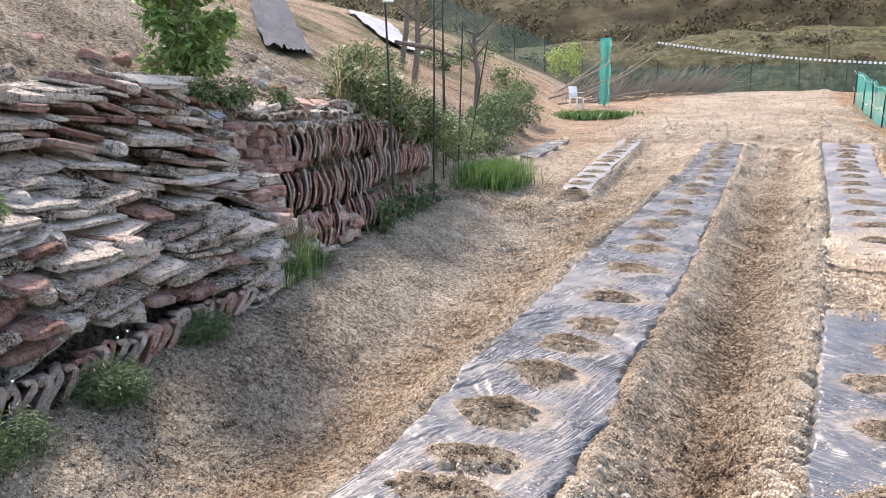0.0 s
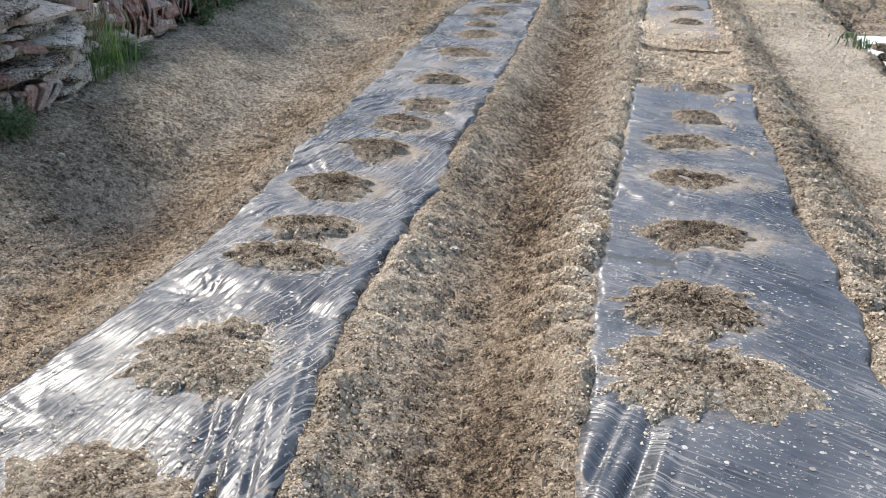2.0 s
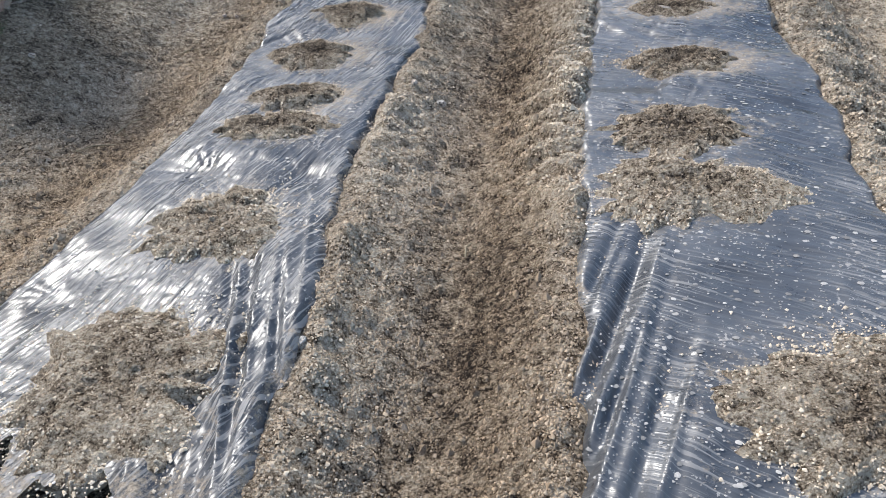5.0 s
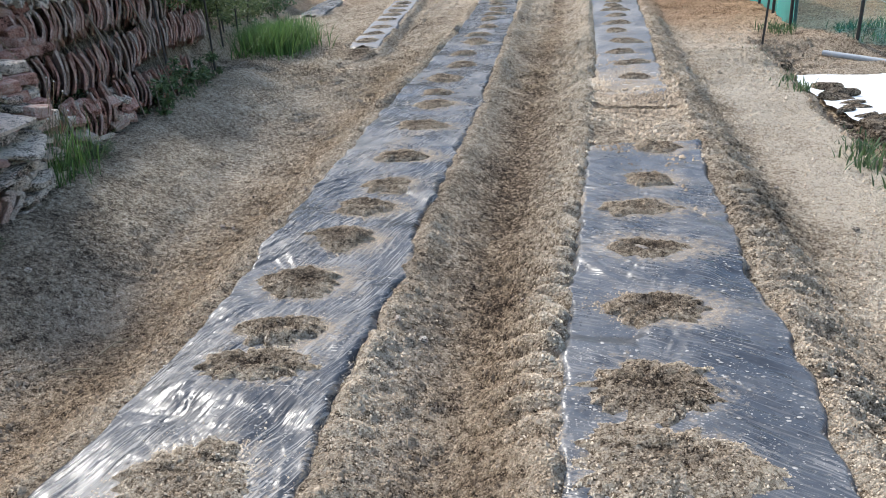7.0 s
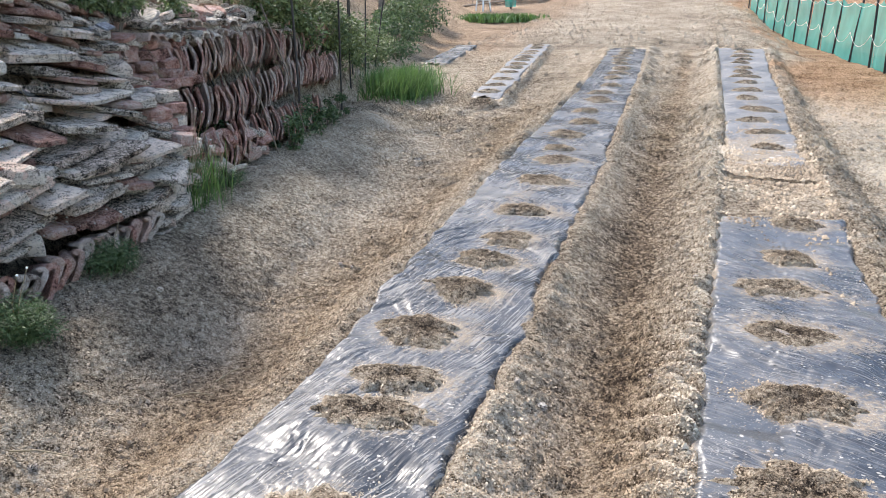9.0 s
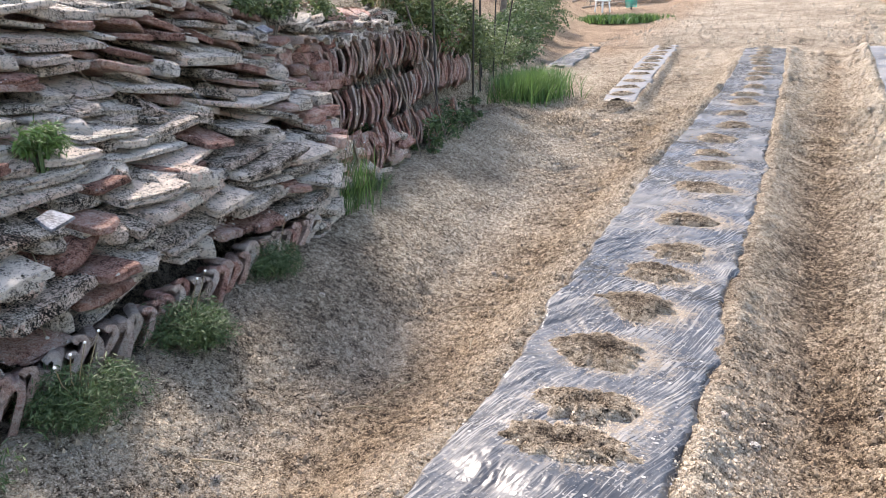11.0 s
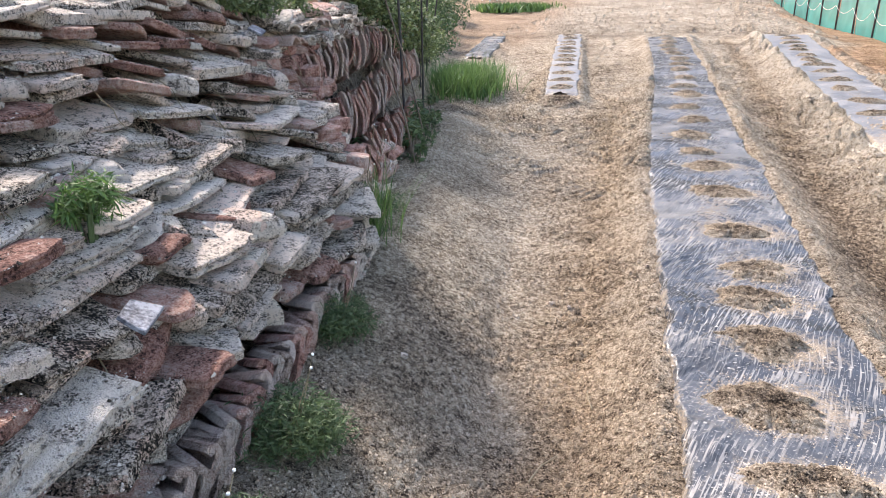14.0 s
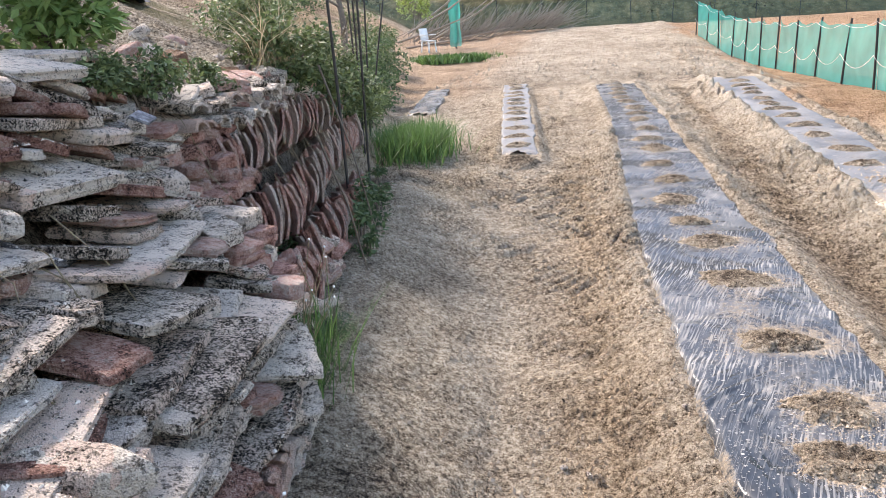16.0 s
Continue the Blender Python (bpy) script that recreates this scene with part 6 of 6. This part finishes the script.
def bare_tree(x, y, h, seed, label):
    rr = random.Random(seed)
    ob = tagged(new("bare_tree"), label, "tree", "bare trees on the bank")
    z = at(x, y)
    ob.location = (x, y, z)
    top = Vector((rr.gauss(0, 0.2), 0, h))
    co, f = tube([(0, 0, -0.2), top * 0.35 + Vector((0.07, 0, 0)), top * 0.7 + Vector((-0.06, 0.05, 0)), top], [0.085, 0.07, 0.05, 0.02], 8)
    mesh_object("trunk", co, f, M["bark"], ob)
    for k in range(9):
        u = rr.uniform(0.25, 0.95)
        p = top * u
        a = rr.uniform(0, 6.28)
        d = Vector((math.cos(a), math.sin(a), rr.uniform(0.3, 1.0))).normalized() * h * rr.uniform(0.3, 0.55) * (1.2 - 0.6 * u)
        co, f = tube([p, p + d * 0.5 + Vector((0, 0, -0.05)), p + d], [0.032, 0.02, 0.006], 6)
        mesh_object("limb", co, f, M["bark"], ob)


bare_tree(-8.2, 15.6, 2.6, 1, "bare dark twisted fruit tree on the bank")
bare_tree(-9.6, 17.5, 3.0, 2, "bare dark twisted fruit tree on the bank")
bare_tree(-7.0, 16.5, 2.4, 3, "bare dark twisted fruit tree on the bank")


def bank_sheet(corners, mat, label, seed, n=24):
    (ax, ay), (bx, by), (cx, cy), (dx, dy) = corners
    U, V = np.meshgrid(np.linspace(0, 1, n), np.linspace(0, 1, n))
    X = (ax * (1 - U) + bx * U) * (1 - V) + (dx * (1 - U) + cx * U) * V
    Y = (ay * (1 - U) + by * U) * (1 - V) + (dy * (1 - U) + cy * U) * V
    Z = land(X, Y) + 0.12 + 0.2 * (fbm(X * 0.8, Y * 0.8, 3, seed) - 0.4)
    i = np.arange(n * n).reshape(n, n)
    f = np.stack([i[:-1, :-1], i[:-1, 1:], i[1:, 1:], i[1:, :-1]], -1).reshape(-1, 4)
    return tagged(new("bank_sheet", array_mesh("bank_sheet", np.stack([X.ravel(), Y.ravel(), Z.ravel()], 1), f, M[mat])), label, "sheet", "sheets on the bank")


bank_sheet([(-14.7, 17.8), (-18.0, 23.5), (-8.6, 12.3), (-6.6, 8.4)], "cover", "grey ground cover sheet pegged on the bank", 71)
bank_sheet([(-17.6, 27.2), (-16.2, 28.6), (-11.4, 22.9), (-12.4, 21.8)], "pale", "pale plastic sheet stretched down the bank", 72)
for k, (x, y, z, a, h, n, mt) in enumerate([(-7.85, 27.0, 2.2, 0.75, 0.8, 1500, "yleaf"), (-8.0, 22.0, 1.3, 0.7, 0.4, 1200, "leaf"), (-7.2, 18.5, 0.9, 0.6, 0.4, 1200, "leaf"), (-6.4, 15.6, 0.7, 0.5, 0.4, 1200, "leaf"),
                                            (-9.2, 24.5, 1.7, 0.8, 0.5, 1200, "leaf"), (-10.5, 22, 2.4, 0.9, 0.5, 1200, "weed"), (-12, 28, 2.6, 1.2, 0.7, 1200, "weed")]):
    bush("far_bush", x, y, z, (a, a, h), n, 0.06, 820 + k, mt, "green bush growing on the far bank", 6, 18)


# a low ridge of soil where the beds meet the tilled plot, and clods on the plot
r = np.random.RandomState(51)
n = 2600
cx, cy = r.uniform(-5.5, 2.2, n), 18.7 + 16 * r.beta(0.9, 1.8, n)
size = 0.02 + 0.025 * r.pareto(3, n).clip(0, 2)
tagged(new("plot_clods", crumb_mesh("plot_clods", cx, cy, land(cx, cy), size, tone_of(cx, cy), 52, smooth=False)), "clods of turned soil on the tilled plot", "soil", kind="stuff")


# ---- rubble on the bank above the wall ----
rng = random.Random(91)
chips = [slab_mesh("bank_stone", 340 + k, M["stone" if k % 2 else "edge"], 7, True) for k in range(4)] + [slab_mesh("bank_stone", 350 + k, M["brick"], 7, True) for k in range(3)]
for k in range(70):
    y = rng.uniform(1.2, 8.0)
    x = face_x(y, float(wall_top(y))) - 0.15 - abs(rng.gauss(0, 0.55))
    q = rng.uniform(0.04, 0.13)
    ob = tagged(new("bank_stone", rng.choice(chips)), "loose broken stone lying on the bank", "stone", "loose stones on the bank")
    ob.matrix_basis = place(x, y, at(x, y) + q * 0.12, rng.gauss(0, 15), rng.gauss(10, 15), rng.uniform(0, 360), q * 1.5, q * 1.2, q * 0.6)
r = np.random.RandomState(61)
n = 9000
cy = r.uniform(0.8, 9.0, n)
top = wall_x(cy) - (wall_top(cy) - wall_foot(cy)) * wall_lean(cy)
cx = top - np.abs(r.normal(0, 1.1, n))
size = 0.005 + 0.006 * r.pareto(2.5, n).clip(0, 4)
tagged(new("bank_crumbs", crumb_mesh("bank_crumbs", cx, cy, land(cx, cy) + 0.2 * size, size, tone_of(cx, cy), 62, smooth=False)), "crumbs and small stones on the bare bank", "soil", kind="stuff")

lump = [slab_mesh("clay_lump", 380 + k, M["clay"], 14, True) for k in range(3)]
for k, (x, y, w, d, h, turn) in enumerate([(-4.35, 5.75, 0.17, 0.2, 0.15, 20), (-4.1, 5.95, 0.15, 0.2, 0.13, -30), (-3.98, 5.6, 0.1, 0.12, 0.08, 60), (-4.2, 5.4, 0.08, 0.11, 0.06, 10)]):
    ob = tagged(new("clay_lump", lump[k % 3]), "lump of reddish brown clay on the bank", "clay lump", "clay lumps on the bank")
    ob.matrix_world = place(x, y, at(x, y) + h * 0.25, 6, 8, turn, w, d, h)
r = np.random.RandomState(41)
ex, ey = [], []
for bed, half, n in ((bed_l, bed_l_half, 7500), (bed_r, bed_r_half, 5500)):
    y = 0.7 + 6.3 * r.beta(1.0, 2.2, n)
    out = 0.05 * (fbm(y * 6, y * 0, 3, 43) - 0.5) + np.abs(r.normal(0, 0.035, n)) * r.choice([-1, 1], n)
    x = bed(y) + np.where(r.uniform(0, 1, n) < 0.5, -1, 1) * (half(y) + out)
    ok = (bed is bed_l) | (y < 5.2)
    ex.append(x[ok])
    ey.append(y[ok])
ex, ey = np.concatenate(ex), np.concatenate(ey)
size = 0.0016 + 0.0013 * r.pareto(2.2, len(ex)).clip(0, 3)
lift = smooth_land(ex, ey) + 0.05 * (fbm(ex * 2.1, ey * 2.1, 4, 3) - 0.5) + 0.012
tagged(new("edge_soil", crumb_mesh("edge_soil", ex, ey, np.maximum(land(ex, ey), lift) + size * 0.2, size, tone_of(ex, ey) - 0.25, 44)), "crumbled soil heaped over the edges of the film", "soil", kind="stuff")

# soil spilled over the ends of the two films on the bed
n = 9000
cy = 5.9 + r.normal(0, 0.75, n) + 1.2 * r.uniform(0, 1, n) ** 2
cx = bed_r(cy) + bed_r_half(cy) * r.uniform(-1.05, 1.05, n)
keep = fbm(cx * 4, cy * 3.5, 3, 47) + 0.25 * np.exp(-((cy - 5.75) / 0.45) ** 2) > 0.5
cx, cy = cx[keep], cy[keep]
size = 0.005 + 0.004 * r.pareto(2.2, len(cx)).clip(0, 3)
lift = smooth_land(cx, cy) + 0.05 * (fbm(cx * 2.1, cy * 2.1, 4, 3) - 0.5) + 0.026 * (np.abs(cy - 5.6) > 0.4)
tagged(new("spilled_soil", crumb_mesh("spilled_soil", cx, cy, np.maximum(land(cx, cy), lift) + size * 0.1, size, tone_of(cx, cy) - 0.3 + r.normal(0, 0.2, len(cx)), 46)), "crumbled soil spilled over the ends of the film", "soil", kind="stuff")

# ---- sticks and pale stones on the soil ----
for k, (x, y, a, ln) in enumerate([(-1.75, 2.45, 70, 0.16), (-1.82, 2.3, 20, 0.13), (-1.6, 2.9, 110, 0.12), (-2.0, 1.75, 10, 0.2), (-2.25, 1.5, 140, 0.24), (-0.28, 1.7, 95, 0.06), (-1.9, 3.3, 40, 0.1)]):
    ob = tagged(new("twig"), "thin dry twig lying on the soil", "twig", "twigs on the soil")
    ob.location = (x, y, at(x, y) + 0.008)
    c, q = math.cos(radians(a)), math.sin(radians(a))
    co, f = tube([(0, 0, 0), (c * ln * 0.5, q * ln * 0.5, 0.012), (c * ln + 0.015, q * ln, 0.004)], [0.0035, 0.003, 0.0018], 5)
    mesh_object("stick", co, f, M["straw"], ob)
pebbles = [slab_mesh("pebble", 370 + k, M["stone"], 7, True) for k in range(4)]
for k in range(40):
    x, y = rng.uniform(-2.3, 1.6), rng.uniform(1.1, 5.0)
    if abs(x - float(bed_l(y))) < 0.4 or abs(x - float(bed_r(y))) < 0.4:
        continue
    q = rng.uniform(0.012, 0.03)
    ob = tagged(new("pebble", rng.choice(pebbles)), "small pale pebble on the soil", "pebble", "pebbles on the soil")
    ob.matrix_basis = place(x, y, at(x, y) + q * 0.2, 0, 0, rng.uniform(0, 360), q * 1.4, q, q * 0.7)
